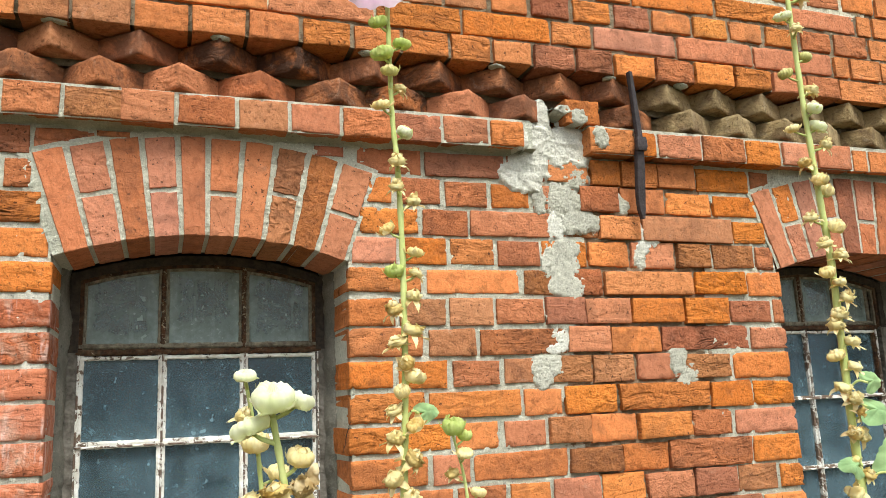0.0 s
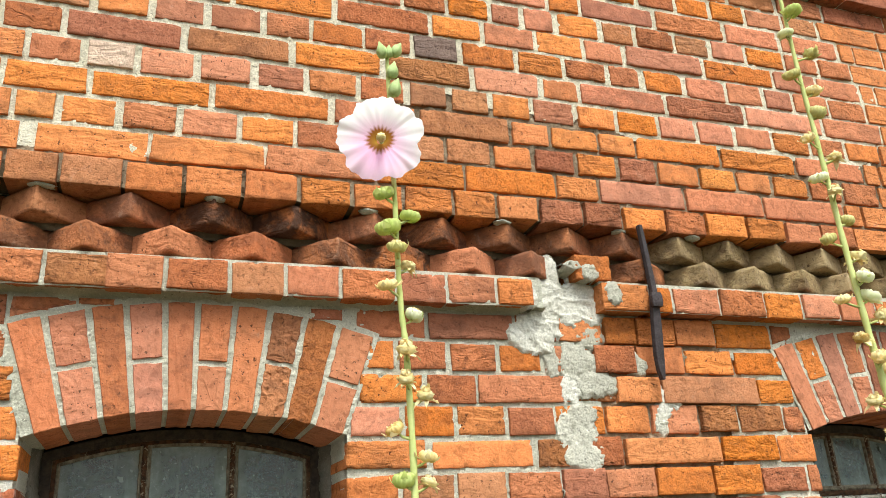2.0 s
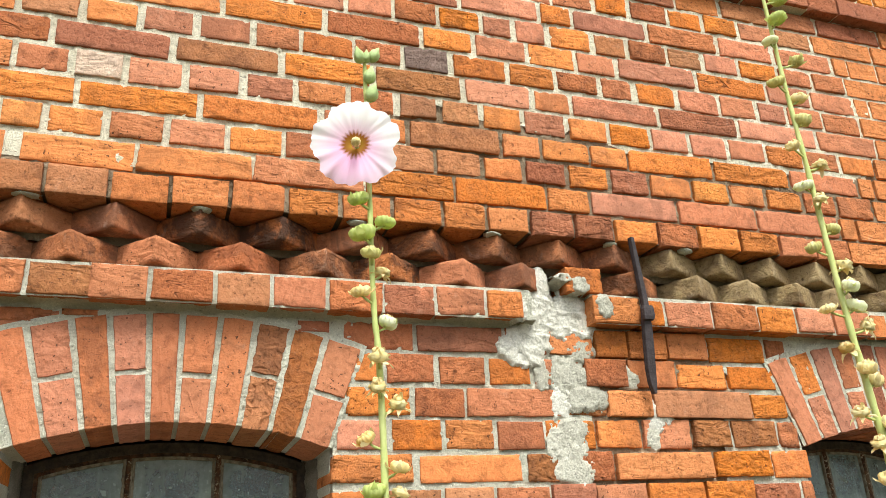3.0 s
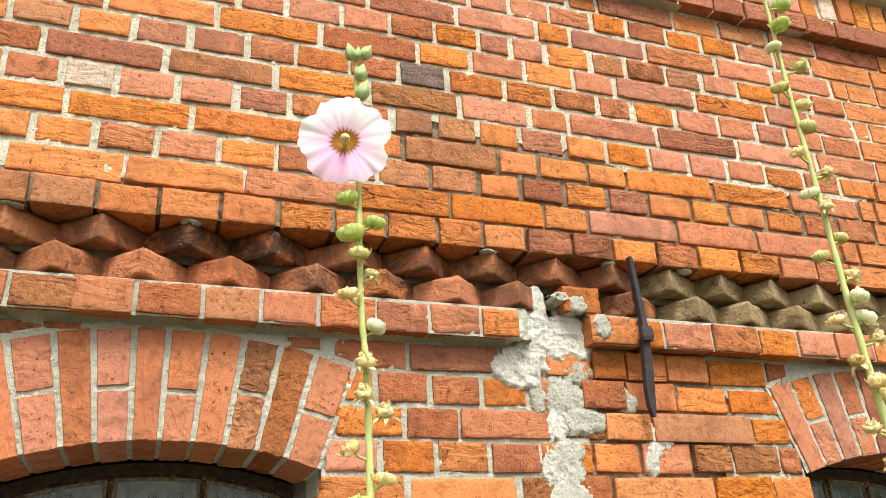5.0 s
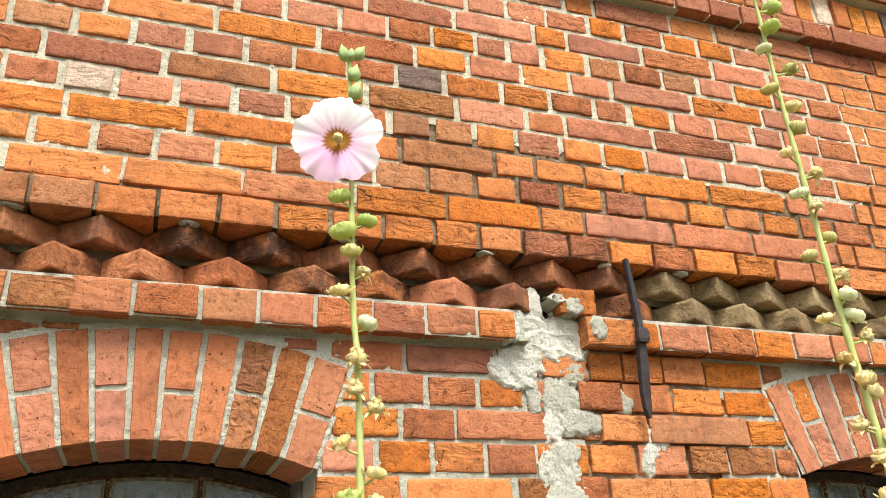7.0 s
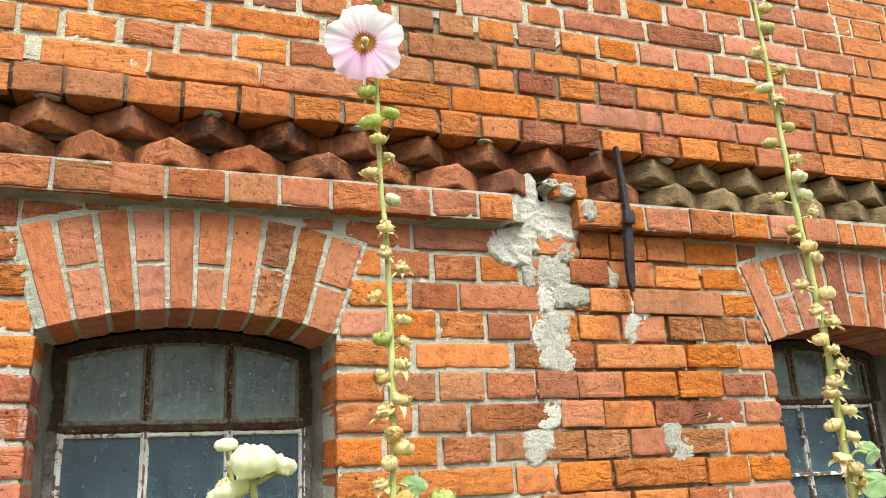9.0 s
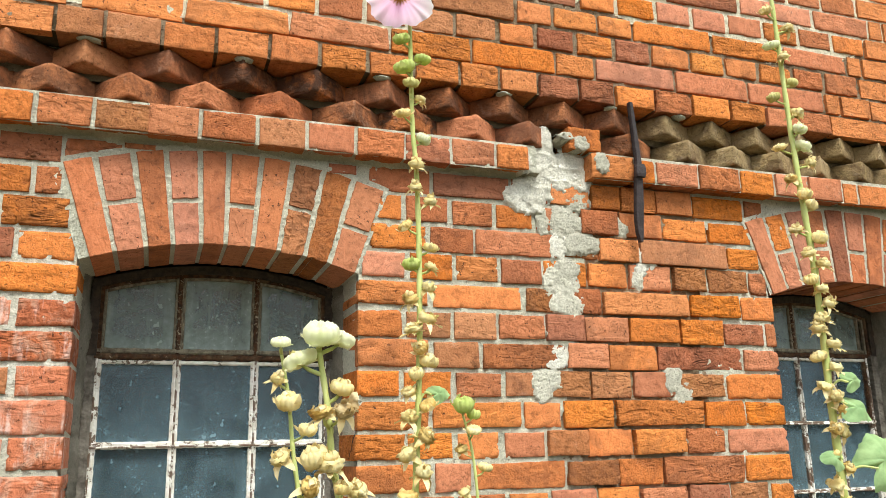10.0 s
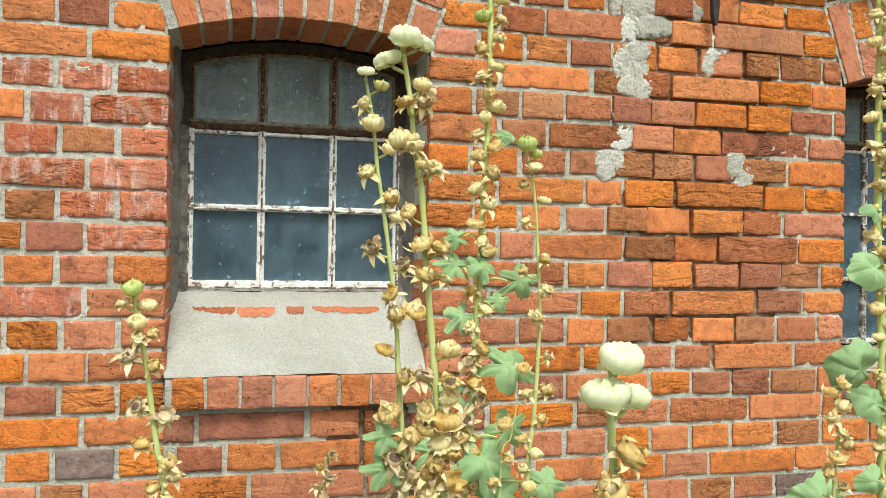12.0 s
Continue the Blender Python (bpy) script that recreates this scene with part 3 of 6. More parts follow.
part("old_mortar_bed", rough_sheet("old_mortar_bed", -1.45, 2.75, 0.622, 1.1, UPPER_Y + 0.0080, 0.0060, 0.0100, MORTAR_OLD, (), 6.0, lambda x, z: any(worn_high(x + a, z + b) for a in (-0.012, 0, 0.012) for b in (-0.012, 0, 0.012))), wall_upper, "brown sandy mortar, deeply weathered")
# the dark rooms behind the windows, and the roof over them
room = holder("room", "dim empty room behind the windows", "room", "structure")
part("room_floor", box_mesh("room_floor", -5.0, 6.5, BACK, 6.0, -1.75, -1.70, ROOM), room)
part("room_wall", box_mesh("room_wall", -5.0, 6.5, 6.0, 6.2, GROUND, WALL_TOP, ROOM), room)
part("room_wall", box_mesh("room_wall", -5.2, -5.0, 0.02, 6.2, GROUND, WALL_TOP, ROOM), room)
part("room_wall", box_mesh("room_wall", 6.5, 6.7, 0.02, 6.2, GROUND, WALL_TOP, ROOM), room)
tagged(part("ceiling", box_mesh("ceiling", -5.2, 6.7, -0.02, 6.2, WALL_TOP, WALL_TOP + 0.06, ROOM)), "plain dark ceiling of the room", "ceiling", kind="structure")


# ---- windows ----
def ragged_bar(name, p0, p1, w, d, y, mat, seed, jit=0.0016):
    """A flat bar from p0 to p1 (x, z) whose edges are uneven with paint and putty."""
    r = random.Random(seed)
    a, b = Vector((p0[0], 0, p0[1])), Vector((p1[0], 0, p1[1]))
    along = b - a
    n = max(3, round(along.length / 0.006))
    side = Vector((-along.z, 0, along.x)).normalized()
    verts, faces = [], []
    for i in range(n + 1):
        c = a + along * (i / n)
        l, rr = w / 2 + jit * (0.9 * noise.noise((i * 0.35, seed, 0)) + r.uniform(-0.4, 0.4)), w / 2 + jit * (0.9 * noise.noise((i * 0.35, seed, 9)) + r.uniform(-0.4, 0.4))
        for s, yy in ((-l, y + d), (-l * 0.95, y + 0.002), (-l * 0.45, y - r.uniform(0, 0.002)), (rr * 0.45, y - r.uniform(0, 0.002)), (rr * 0.95, y + 0.002), (rr, y + d)):
            q = c + side * s
            verts.append((q.x, yy, q.z))
    for i in range(n):
        for k in range(5):
            e = i * 6 + k
            faces.append((e, e + 1, e + 7, e + 6))
    faces += [tuple(range(6)), tuple(range(n * 6 + 5, n * 6 - 1, -1))]
    return mesh_from(name, verts, faces, mat)


def arch_strip(name, axis, half, r_out, r_in, z_low, y0, y1, mat, steps=22):
    """An arched head with straight cheeks down to z_low, as one frame of depth y0 to y1."""
    outer = [(axis - half, z_low)] + [(axis + half * (2 * i / steps - 1), arch_z(axis + half * (2 * i / steps - 1), axis, r_out)) for i in range(steps + 1)] + [(axis + half, z_low)]
    t = r_out - r_in
    inner = [(axis - half + t, z_low)] + [(axis + (half - t) * (2 * i / steps - 1), arch_z(axis + (half - t) * (2 * i / steps - 1), axis, r_in)) for i in range(steps + 1)] + [(axis + half - t, z_low)]
    verts = [(x, y, z) for y in (y0, y1) for ring in (outer, inner) for x, z in ring]
    n = len(outer)
    faces = []
    for i in range(n - 1):
        faces += [(i, i + 1, n + i + 1, n + i), (2 * n + i, 3 * n + i, 3 * n + i + 1, 2 * n + i + 1),
                  (n + i, n + i + 1, 3 * n + i + 1, 3 * n + i), (i, 2 * n + i, 2 * n + i + 1, i + 1)]
    return mesh_from(name, verts, faces, mat)


def pane_mesh(x0, x1, z0, z1, y, axis=None, radius=0.0, bow=0.0):
    """A pane of glass 3 mm thick; with an axis its head follows the arch."""
    top = [(x0 + (x1 - x0) * i / 8, arch_z(x0 + (x1 - x0) * i / 8, axis, radius) if axis is not None else z1) for i in range(9)]
    ring = [(x0, z0), (x1, z0)] + top[::-1]
    n = len(ring)
    verts = [(x, y + bow * (x - x0), z) for x, z in ring] + [(x, y + 0.003 + bow * (x - x0), z) for x, z in ring]
    faces = [tuple(range(n)), tuple(range(2 * n - 1, n - 1, -1))] + [(i, n + i, n + (i + 1) % n, (i + 1) % n) for i in range(n)]
    return mesh_from("pane", verts, faces)


def make_window(name, axis, xs, zs, label, white_from, seed, bar, bar_mat):
    """A steel window with an arched head: xs and zs are the bars' lines, zs from the transom down."""
    w = holder(name, label, "window", "structure")
    y = REVEAL
    r = random.Random(seed)
    low, radius = zs[-1], ARCH_R - 0.018
    part("window_frame", arch_strip("window_frame", axis, HALF - 0.012, ARCH_R - 0.004, ARCH_R - 0.026, zs[0], y - 0.012, y + 0.03, FRAME), w, "blackened arched steel frame")
    part("inner_frame", arch_strip("inner_frame", axis, HALF - 0.034, ARCH_R - 0.025, ARCH_R - 0.034, zs[0], y - 0.004, y + 0.02, RUST), w, "rusty inner frame")
    part("putty", arch_strip("putty", axis, HALF - 0.043, ARCH_R - 0.0335, ARCH_R - 0.041, zs[0], y + 0.001, y + 0.012, PUTTY), w)
    for side in (-1, 1):
        x = axis + side * (HALF - 0.020)
        part("frame_post", ragged_bar("frame_post", (x, low - 0.03), (x, zs[0] + 0.004), 0.034, 0.03, y - 0.010, FRAME_GREY, seed + 900 + side, 0.0022), w, "greyed steel frame post")
    for i in range(len(xs) - 1):
        p = part("pane", pane_mesh(xs[i], xs[i + 1], zs[0], 0, y + 0.008, axis, radius, r.uniform(-0.01, 0.01)), w, "dusty greenish glass", GLASS_DUSTY)
        p.visible_shadow = False
        for j in range(len(zs) - 1):
            p = part("pane", pane_mesh(xs[i], xs[i + 1], zs[j + 1], zs[j], y + 0.008, None, 0.0, r.uniform(-0.012, 0.012)), w, "", GLASS)
            p.visible_shadow = False
    for i, x in enumerate(xs[1:-1]):
        part("glazing_bar", ragged_bar("glazing_bar", (x, zs[0]), (x, arch_z(x, axis, radius)), 0.013, 0.02, y - 0.004, RUST_FLECKED, seed + i, 0.0022), w, "rusty glazing bar with flecks of old paint")
        part("putty", ragged_bar("putty", (x + 0.006, zs[0] + 0.012), (x + 0.006, arch_z(x, axis, radius) - 0.01), 0.006, 0.012, y - 0.002, PUTTY, seed + 60 + i, 0.0014), w)
    for i, x in enumerate(xs):
        edge = i in (0, len(xs) - 1)
        for j in range(len(zs) - 1):
            mat = bar_mat if j >= white_from or not edge else RUST
            part("glazing_bar", ragged_bar("glazing_bar", (x, zs[j + 1]), (x, zs[j] - 0.006), bar * 1.25 if edge else bar, 0.02, y - 0.005, mat, seed + 10 * j + i + 100, 0.0016), w)
            part("steel_rib", ragged_bar("steel_rib", (x + 0.001, zs[j + 1]), (x + 0.001, zs[j] - 0.006), 0.0055, 0.012, y - 0.0105, PEELED, seed + 10 * j + i + 500, 0.0008), w)
    for j, z in enumerate(zs):
        mat = RUST if j == 0 else bar_mat
        part("transom" if j == 0 else "glazing_bar", ragged_bar("bar", (xs[0] - 0.010, z), (xs[-1] + 0.010, z), (bar * 1.45 if j == len(zs) - 1 else bar * 0.86) if j else 0.015, 0.022, y - (0.010 if j == 0 else 0.007), mat, seed + 200 + j, 0.0016), w, "rusty transom" if j == 0 else "")
        if j:
            part("steel_rib", ragged_bar("steel_rib", (xs[0], z - 0.004), (xs[-1], z - 0.004), 0.0050, 0.012, y - 0.0115, PEELED, seed + 700 + j, 0.0008), w)
    for i, x in enumerate(xs):
        for off in ((0.011,) if i == 0 else (-0.011,) if i == len(xs) - 1 else (-0.010, 0.010)):
            top = arch_z(x + off, axis, radius) - 0.012
            part("putty", ragged_bar("putty", (x + off, zs[0] + 0.02), (x + off, top), 0.007, 0.010, y - 0.001, PUTTY, seed + 400 + i * 3 + int(off > 0), 0.0014), w)
    part("putty", ragged_bar("putty", (xs[0], zs[0] - 0.014), (xs[-1], zs[0] - 0.014), 0.010, 0.012, y - 0.005, WHITE, seed + 300, 0.0016), w)
    part("putty", ragged_bar("putty", (xs[0], zs[0] + 0.015), (xs[-1], zs[0] + 0.015), 0.014, 0.012, y - 0.004, PUTTY, seed + 301, 0.0020), w)
    return w


make_window("window_1", W1, (-0.818, -0.624, -0.426, -0.238), (-0.114, -0.335, -0.551), "small arched steel window with nine panes and flaking white bars", 0, 11, 0.021, WHITE)
window_2 = make_window("window_2", W2, (1.125, 1.253, 1.382, 1.53, 1.678), (-0.072, -0.298, -0.517, -0.727), "arched steel window with narrow panes and peeling paint", 1, 31, 0.013, PEELED)


WHITENED = glass_material("whitened_glass", (0.60, 0.63, 0.63), 0.85, 0.1)
BOARD = simple_material("beige_board", (0.50, 0.36, 0.27), (0.36, 0.25, 0.18), 25.0, 0.9, 0.3)
for p in window_2.children:
    if p.name.startswith("pane") and p.bound_box[0][0] < 1.13 and p.bound_box[1][2] < -0.50:
        p.material_slots[0].material = WHITENED
        tagged(p, "broken whitened glass pane")
ring = [(1.195 + 0.040 * math.cos(a) * (1 + 0.25 * noise.noise((math.cos(a) * 1.5, math.sin(a) * 1.5, 3))), -0.595 + 0.060 * math.sin(a) * (1 + 0.25 * noise.noise((math.cos(a) * 2, math.sin(a) * 2, 5)))) for a in [2 * math.pi * i / 30 for i in range(30)]]
part("backing_board", mesh_from("backing_board", [(x, REVEAL + 0.0045, z) for x, z in ring] + [(x, REVEAL + 0.007, z) for x, z in ring], [tuple(range(30))] + [(i, (i + 1) % 30, 30 + (i + 1) % 30, 30 + i) for i in range(30)], BOARD), window_2, "beige board behind the hole in the glass")


def reveal(parent, axis, side, low, seed):
    """The crumbling mortar fillet between the jamb bricks and the window frame."""
    r = random.Random(seed)
    x = axis + side * (HALF - 0.001)
    verts, faces = [], []
    rows_n, cols = 130, 7
    top = 0.10
    for j in range(rows_n + 1):
        z = low + (top - low) * j / rows_n
        fat = 0.019 + 0.010 * noise.noise((z * 9, seed, 2)) + 0.006 * noise.noise((z * 40, seed, 5))
        for k in range(cols + 1):
            f = k / cols
            yy = 0.165 + 0.012 * noise.noise((z * 22, seed, 8)) + (REVEAL - 0.158) * f
            push = -0.004 + fat * f ** 0.6 + 0.0030 * noise.noise((z * 90, k * 2.0, seed)) + r.uniform(-0.001, 0.001)
            verts.append((x - side * push, yy, z))
    for j in range(rows_n):
        for k in range(cols):
            a = j * (cols + 1) + k
            faces.append((a, a + 1, a + cols + 2, a + cols + 1) if side < 0 else (a, a + cols + 1, a + cols + 2, a + 1))
    part("mortar_fillet", mesh_from("mortar_fillet", verts, faces, CHEEK, True), parent, "crumbling grey mortar beside the window frame")


for axis, low, s in ((W1, -0.78, 1), (W2, -0.80, 2)):
    for side in (-1, 1):
        reveal(wall_lower, axis, side, low, s * 10 + side)


# ---- arches over the windows ----
def voussoir_mesh(r0, r1, half_angle, depth, seed, rough=1.0):
    """One wedge-shaped brick of an arch, standing on the centre line, face towards -y."""
    r = random.Random(seed)
    nr, na = 11, 4
    ring = [(r0, -1 + 2 * i / na) for i in range(na)] + [(r0 + (r1 - r0) * i / nr, 1.0) for i in range(nr)]
    ring += [(r1, 1 - 2 * i / na) for i in range(na)] + [(r1 - (r1 - r0) * i / nr, -1.0) for i in range(nr)]
    pts = []
    for rad, s in ring:
        k = 1 - r.uniform(-0.01, 0.05) * rough
        rr = rad + r.uniform(-0.0015, 0.0015) * rough
        pts.append((rr * math.sin(half_angle * s * k), rr * math.cos(half_angle * s * k)))
    n = len(pts)
    cx, cz = 0.0, (r0 + r1) / 2

    def inset(k, yy, jit):
        return [(x + (cx - x) * k, yy + r.uniform(-jit, jit), z + (cz - z) * k * 0.35) for x, z in pts]
    verts = [(x, depth, z) for x, z in pts] + inset(0.0, 0.0028, 0.0008) + inset(0.05, 0.0004, 0.0006 * rough) + inset(0.5, 0.0, 0.0012 * rough)
    faces = []
    for k in range(3):
        faces += [(k * n + i, k * n + (i + 1) % n, (k + 1) * n + (i + 1) % n, (k + 1) * n + i) for i in range(n)]
    faces.append(tuple(range(3 * n, 4 * n)))
    return mesh_from("brick", verts, faces, None, False)


def make_arch(name, axis, tones, label, lines):
    arch = holder(name, label, "arch", "structure", at=(axis, -0.004, 0.134 - ARCH_R))
    count = len(tones)
    span = 2 * math.asin(HALF / ARCH_R)
    step = span / count
    gap = 0.0056
    for i, pair in enumerate(tones):
        ang = -span / 2 + step * (lines[i] + lines[i + 1]) / 2
        ha = step * (lines[i + 1] - lines[i]) / 2 - gap / 1.1
        if len(pair) == 1:
            pieces = [(ARCH_R, ARCH_R + ARCH_T, pair)]
        else:
            cut = ARCH_R + ARCH_T * (0.46 + 0.04 * math.sin(i * 2.1))
            pieces = [(ARCH_R, cut - 0.006, pair[0]), (cut + 0.006, ARCH_R + ARCH_T - 0.002, pair[1])]
        for r0, r1, tone in pieces:
            me = voussoir_mesh(r0, r1, ha, 0.10 if r0 > ARCH_R else REVEAL - 0.015, 300 + i * 3 + int(r1 * 100), 2.2 if tone == "t" else 1.0)
            mat = VOUS.get(tone) or BRICK[tone]
            ob = part("brick", me, arch, mat=mat)
            ob.rotation_euler = (0, ang, 0)
            ob.location = (0, rng.uniform(-0.002, 0.002), 0)
    # mortar between the wedges
    verts, faces = [], []
    n, rings = 150, 46
    for k in range(rings + 2):
        rad = ARCH_R + 0.003 + (ARCH_T + 0.010) * max(0, k - 1) / rings
        for i in range(n + 1):
            a = -span / 2 - 0.004 + (span + 0.008) * i / n
            x, z = rad * math.sin(a), rad * math.cos(a)
            y = 0.0042 + 0.0030 * noise.noise((x * 55 + axis, z * 55, 2)) + 0.0022 * noise.noise((x * 130, z * 130, axis)) if k else REVEAL - 0.018
            verts.append((x, y, z))
    for k in range(rings + 1):
        for i in range(n):
            e = k * (n + 1) + i
            faces.append((e, e + 1, e + n + 2, e + n + 1))
    part("mortar_bed", mesh_from("mortar_bed", verts, faces, MORTAR), arch)
    return arch


make_arch("window_arch_1", W1, ["v", "uu", "v", "uu", "v", "vv", "v", "tt", "t", "vv"], "segmental brick arch of tall wedge bricks over the window", (0.22, 1.14, 2.2, 3.12, 4.1, 4.95, 5.94, 6.9, 7.9, 8.88, 10.0))
make_arch("window_arch_2", W2, ["v", "po", "u", "pv", "d", "vu", "v", "uO", "v", "uv"], "segmental brick arch with one dark red wedge brick", range(11))

# ---- sills ----
def make_sill(name, axis, top, low_back, count, tones, label):
    """Plastered slope below a window with a row of bricks on edge as its nosing."""
    s = holder(name, label, "window sill", "structure")
    x0, x1 = axis - HALF - 0.002, axis + HALF + 0.002
    nx, ny = 54, 22
    verts, faces = [], []
    for j in range(ny + 1):
        for i in range(nx + 1):
            x = x0 + (x1 - x0) * i / nx
            v = j / ny
            yy, z = REVEAL - 0.005 - (REVEAL + 0.013) * v, low_back + (top + 0.004 - low_back) * v - 0.006 * max(0.0, v - 0.92) / 0.08
            bulge = 0.004 * noise.noise((x * 9, v * 4, axis)) + 0.0025 * noise.noise((x * 40, v * 16, axis))
            verts.append((x, yy - bulge, z + bulge))
    for j in range(ny):
        for i in range(nx):
            a = j * (nx + 1) + i
            faces.append((a, a + nx + 1, a + nx + 2, a + 1))
    base = len(verts)
    verts += [(x0, REVEAL - 0.003, top - 0.06), (x1, REVEAL - 0.003, top - 0.06), (x1, 0.003, top - 0.06), (x0, 0.003, top - 0.06)]
    faces.append((base - nx - 1, base - 1, base + 2, base + 3))
    verts[base + 2:base + 4] = [(x1, -0.014, top - 0.06), (x0, -0.014, top - 0.06)]
    part("plaster_slope", mesh_from("plaster_slope", verts, faces, PLASTER, True), s, "grey cement plaster slope")
    w = (x1 - x0) / count
    for i in range(count):
        me = worn_brick(w - 0.007, 0.078, 0.10, 500 + i, 0.9)
        ob = part("brick", me, s, mat=BRICK[tones[i % len(tones)]])
        ob.location = (x0 + 0.016 + w * (i + 0.5), -0.030 + rng.uniform(-0.004, 0.004), top - 0.042 + rng.uniform(-0.002, 0.002))
        ob.rotation_euler = (rng.uniform(-0.02, 0.05), rng.uniform(-0.02, 0.02), rng.uniform(-0.03, 0.03))
    part("mortar_bed", box_mesh("mortar_bed", x0 + 0.004, x1 + 0.016, -0.023, 0.06, top - 0.080, top - 0.008, PATCH), s)
    return s


sill1 = make_sill("window_sill_1", W1, SILL1, -0.566, 8, "OpdpOOrr", "grey plastered window sill edged with red bricks on edge")
make_sill("window_sill_2", W2, SILL2, -0.748, 8, "dddbddbd", "grey plastered window sill edged with dark bricks")
# bricks showing through the plaster of the first sill
for x0, x1, tall0, tall1, tone, seed in ((-0.80, -0.69, 0.03, 0.11, "r", 1), (-0.686, -0.585, 0.125, 0.13, "r", 2), (-0.555, -0.507, 0.11, 0.09, "r", 3), (-0.485, -0.30, 0.075, 0.09, "r", 4)):
    r = random.Random(seed)
    n = 16
    rows_t = []
    for i in range(n + 1):
        f = i / n
        t0 = 0.215 + r.uniform(-0.010, 0.010)
        rows_t.append((x0 + (x1 - x0) * f, t0, t0 + (tall0 + (tall1 - tall0) * f) * r.uniform(0.82, 1.1) * min(1.0, 0.5 + 6 * f * (1 - f))))
    verts, faces = [], []
    for x, t0, t1 in rows_t:
        for k in range(4):
            v = t0 + (t1 - t0) * k / 3
            bulge = 0.004 * noise.noise((x * 9, v * 4, W1)) + 0.0025 * noise.noise((x * 40, v * 16, W1)) + 0.0012
            verts.append((x, REVEAL - 0.005 - (REVEAL + 0.013) * v - bulge, -0.566 + (SILL1 + 0.004 + 0.566) * v + bulge))
    for i in range(n):
        for k in range(3):
            a = i * 4 + k
            faces.append((a, a + 1, a + 5, a + 4))
    part("bared_brick", mesh_from("bared_brick", verts, faces, BRICK[tone], True), sill1, "red brick bared through the plaster")

# ---- lower wall: bricks course by course ----
for k, x0, x1, tone in courses(LOWER_COURSES):
    z = k * COURSE
    mid = (x0 + x1) / 2
    jamb = abs(abs(mid - W1) - HALF) < (x1 - x0) / 2 + 0.03 or abs(abs(mid - W2) - HALF) < (x1 - x0) / 2 + 0.03
    y = rng.uniform(-0.0010, 0.0014)
    cracked = x0 > 0.30 and -8 < k < 5 and x1 < 1.02
    if cracked:
        y -= rng.uniform(-0.004, 0.009)        # the cracked part between the windows is uneven
    if k < 1:
        for edge in (W1 - HALF, W2 - HALF):
            x1 = edge + 0.005 if abs(x1 - edge) < 0.035 else x1
        for edge in (W1 + HALF, W2 + HALF):
            x0 = edge - 0.005 if abs(x0 - edge) < 0.035 else x0
    limed = x1 < W1 - HALF + 0.02 and -9 <= k <= -1 and rng.random() < (0.75 if k > -6 else 0.3)
    lay_brick(wall_lower, x0, x1, z, y, LIMED if limed else BRICK[tone], height=0.0705 if cracked else 0.0670, depth=1.85 if jamb else 1.0, joint=0.006 if cracked else 0.0105)
# thin cut pieces between the arch and the string course
lay_brick(wall_lower, -0.905, -0.79, 4 * COURSE + 0.034, 0.0, BRICK["r"], height=0.030)
lay_brick(wall_lower, -0.785, -0.70, 4 * COURSE + 0.050, 0.0, BRICK["r"], height=0.014)
lay_brick(wall_lower, -0.29, -0.20, 4 * COURSE + 0.038, 0.0, BRICK["d"], height=0.026)

# ---- string course, two saw-tooth courses, and the band above ----
string_course = holder("string_course", "projecting course of red bricks below the saw-tooth band", "string course", "structure")
for k, x0, x1, tone in courses(STRING_COURSE):
    lay_brick(string_course, x0, x1, k * COURSE, -0.050 + rng.uniform(-0.004, 0.003), BRICK[tone], height=0.0715, joint=0.008)
part("mortar_bed", rough_sheet("mortar_bed", -1.25, 0.295, 5 * COURSE - 0.001, 5 * COURSE + 0.072, -0.044, 0.006, 0.004, MORTAR, (), 9.0), string_course)
part("mortar_bed", rough_sheet("mortar_bed", 0.47, 2.3, 5 * COURSE - 0.001, 5 * COURSE + 0.072, -0.044, 0.006, 0.004, MORTAR, (), 8.0), string_course)
for x0, x1 in ((-3.2, 0.295), (0.47, 3.6)):
    part("bed", box_mesh("bed", x0, x1, -0.032, 0.03, 5 * COURSE + 0.010, 5 * COURSE + 0.062, MORTAR), string_course)
    part("ledge_mortar", box_mesh("ledge_mortar", x0, x1, -0.034, 0.06, 5 * COURSE + 0.060, 6 * COURSE + 0.005, MORTAR), string_course)

# grey mortar drawn along under the string course, toned down for the shade there
verts, faces = [], []
nx, ns = 190, 7
for i in range(nx + 1):
    x = -1.25 + 1.56 * i / nx
    for s in range(ns + 1):
        v = s / ns
        n1 = noise.noise((x * 14, v * 1.5, 2)) + 0.7 * noise.noise((x * 50, v * 5, 4))
        drop = 0.016 + 0.016 * noise.noise((x * 6, 0, 7)) + 0.012 * noise.noise((x * 24, 0, 8))
        verts.append((x, -0.030 * (1 - v) ** 1.6 + 0.004 * v + 0.0020 * n1, 5 * COURSE + 0.004 - max(0.006, drop) * v ** 1.3 + 0.0012 * n1))
for i in range(nx):
    for s in range(ns):
        a = i * (ns + 1) + s
        faces.append((a, a + 1, a + ns + 2, a + ns + 1))
part("mortar_fillet", mesh_from("mortar_fillet", verts, faces, FILLET, True), string_course, "grey mortar drawn along the underside")



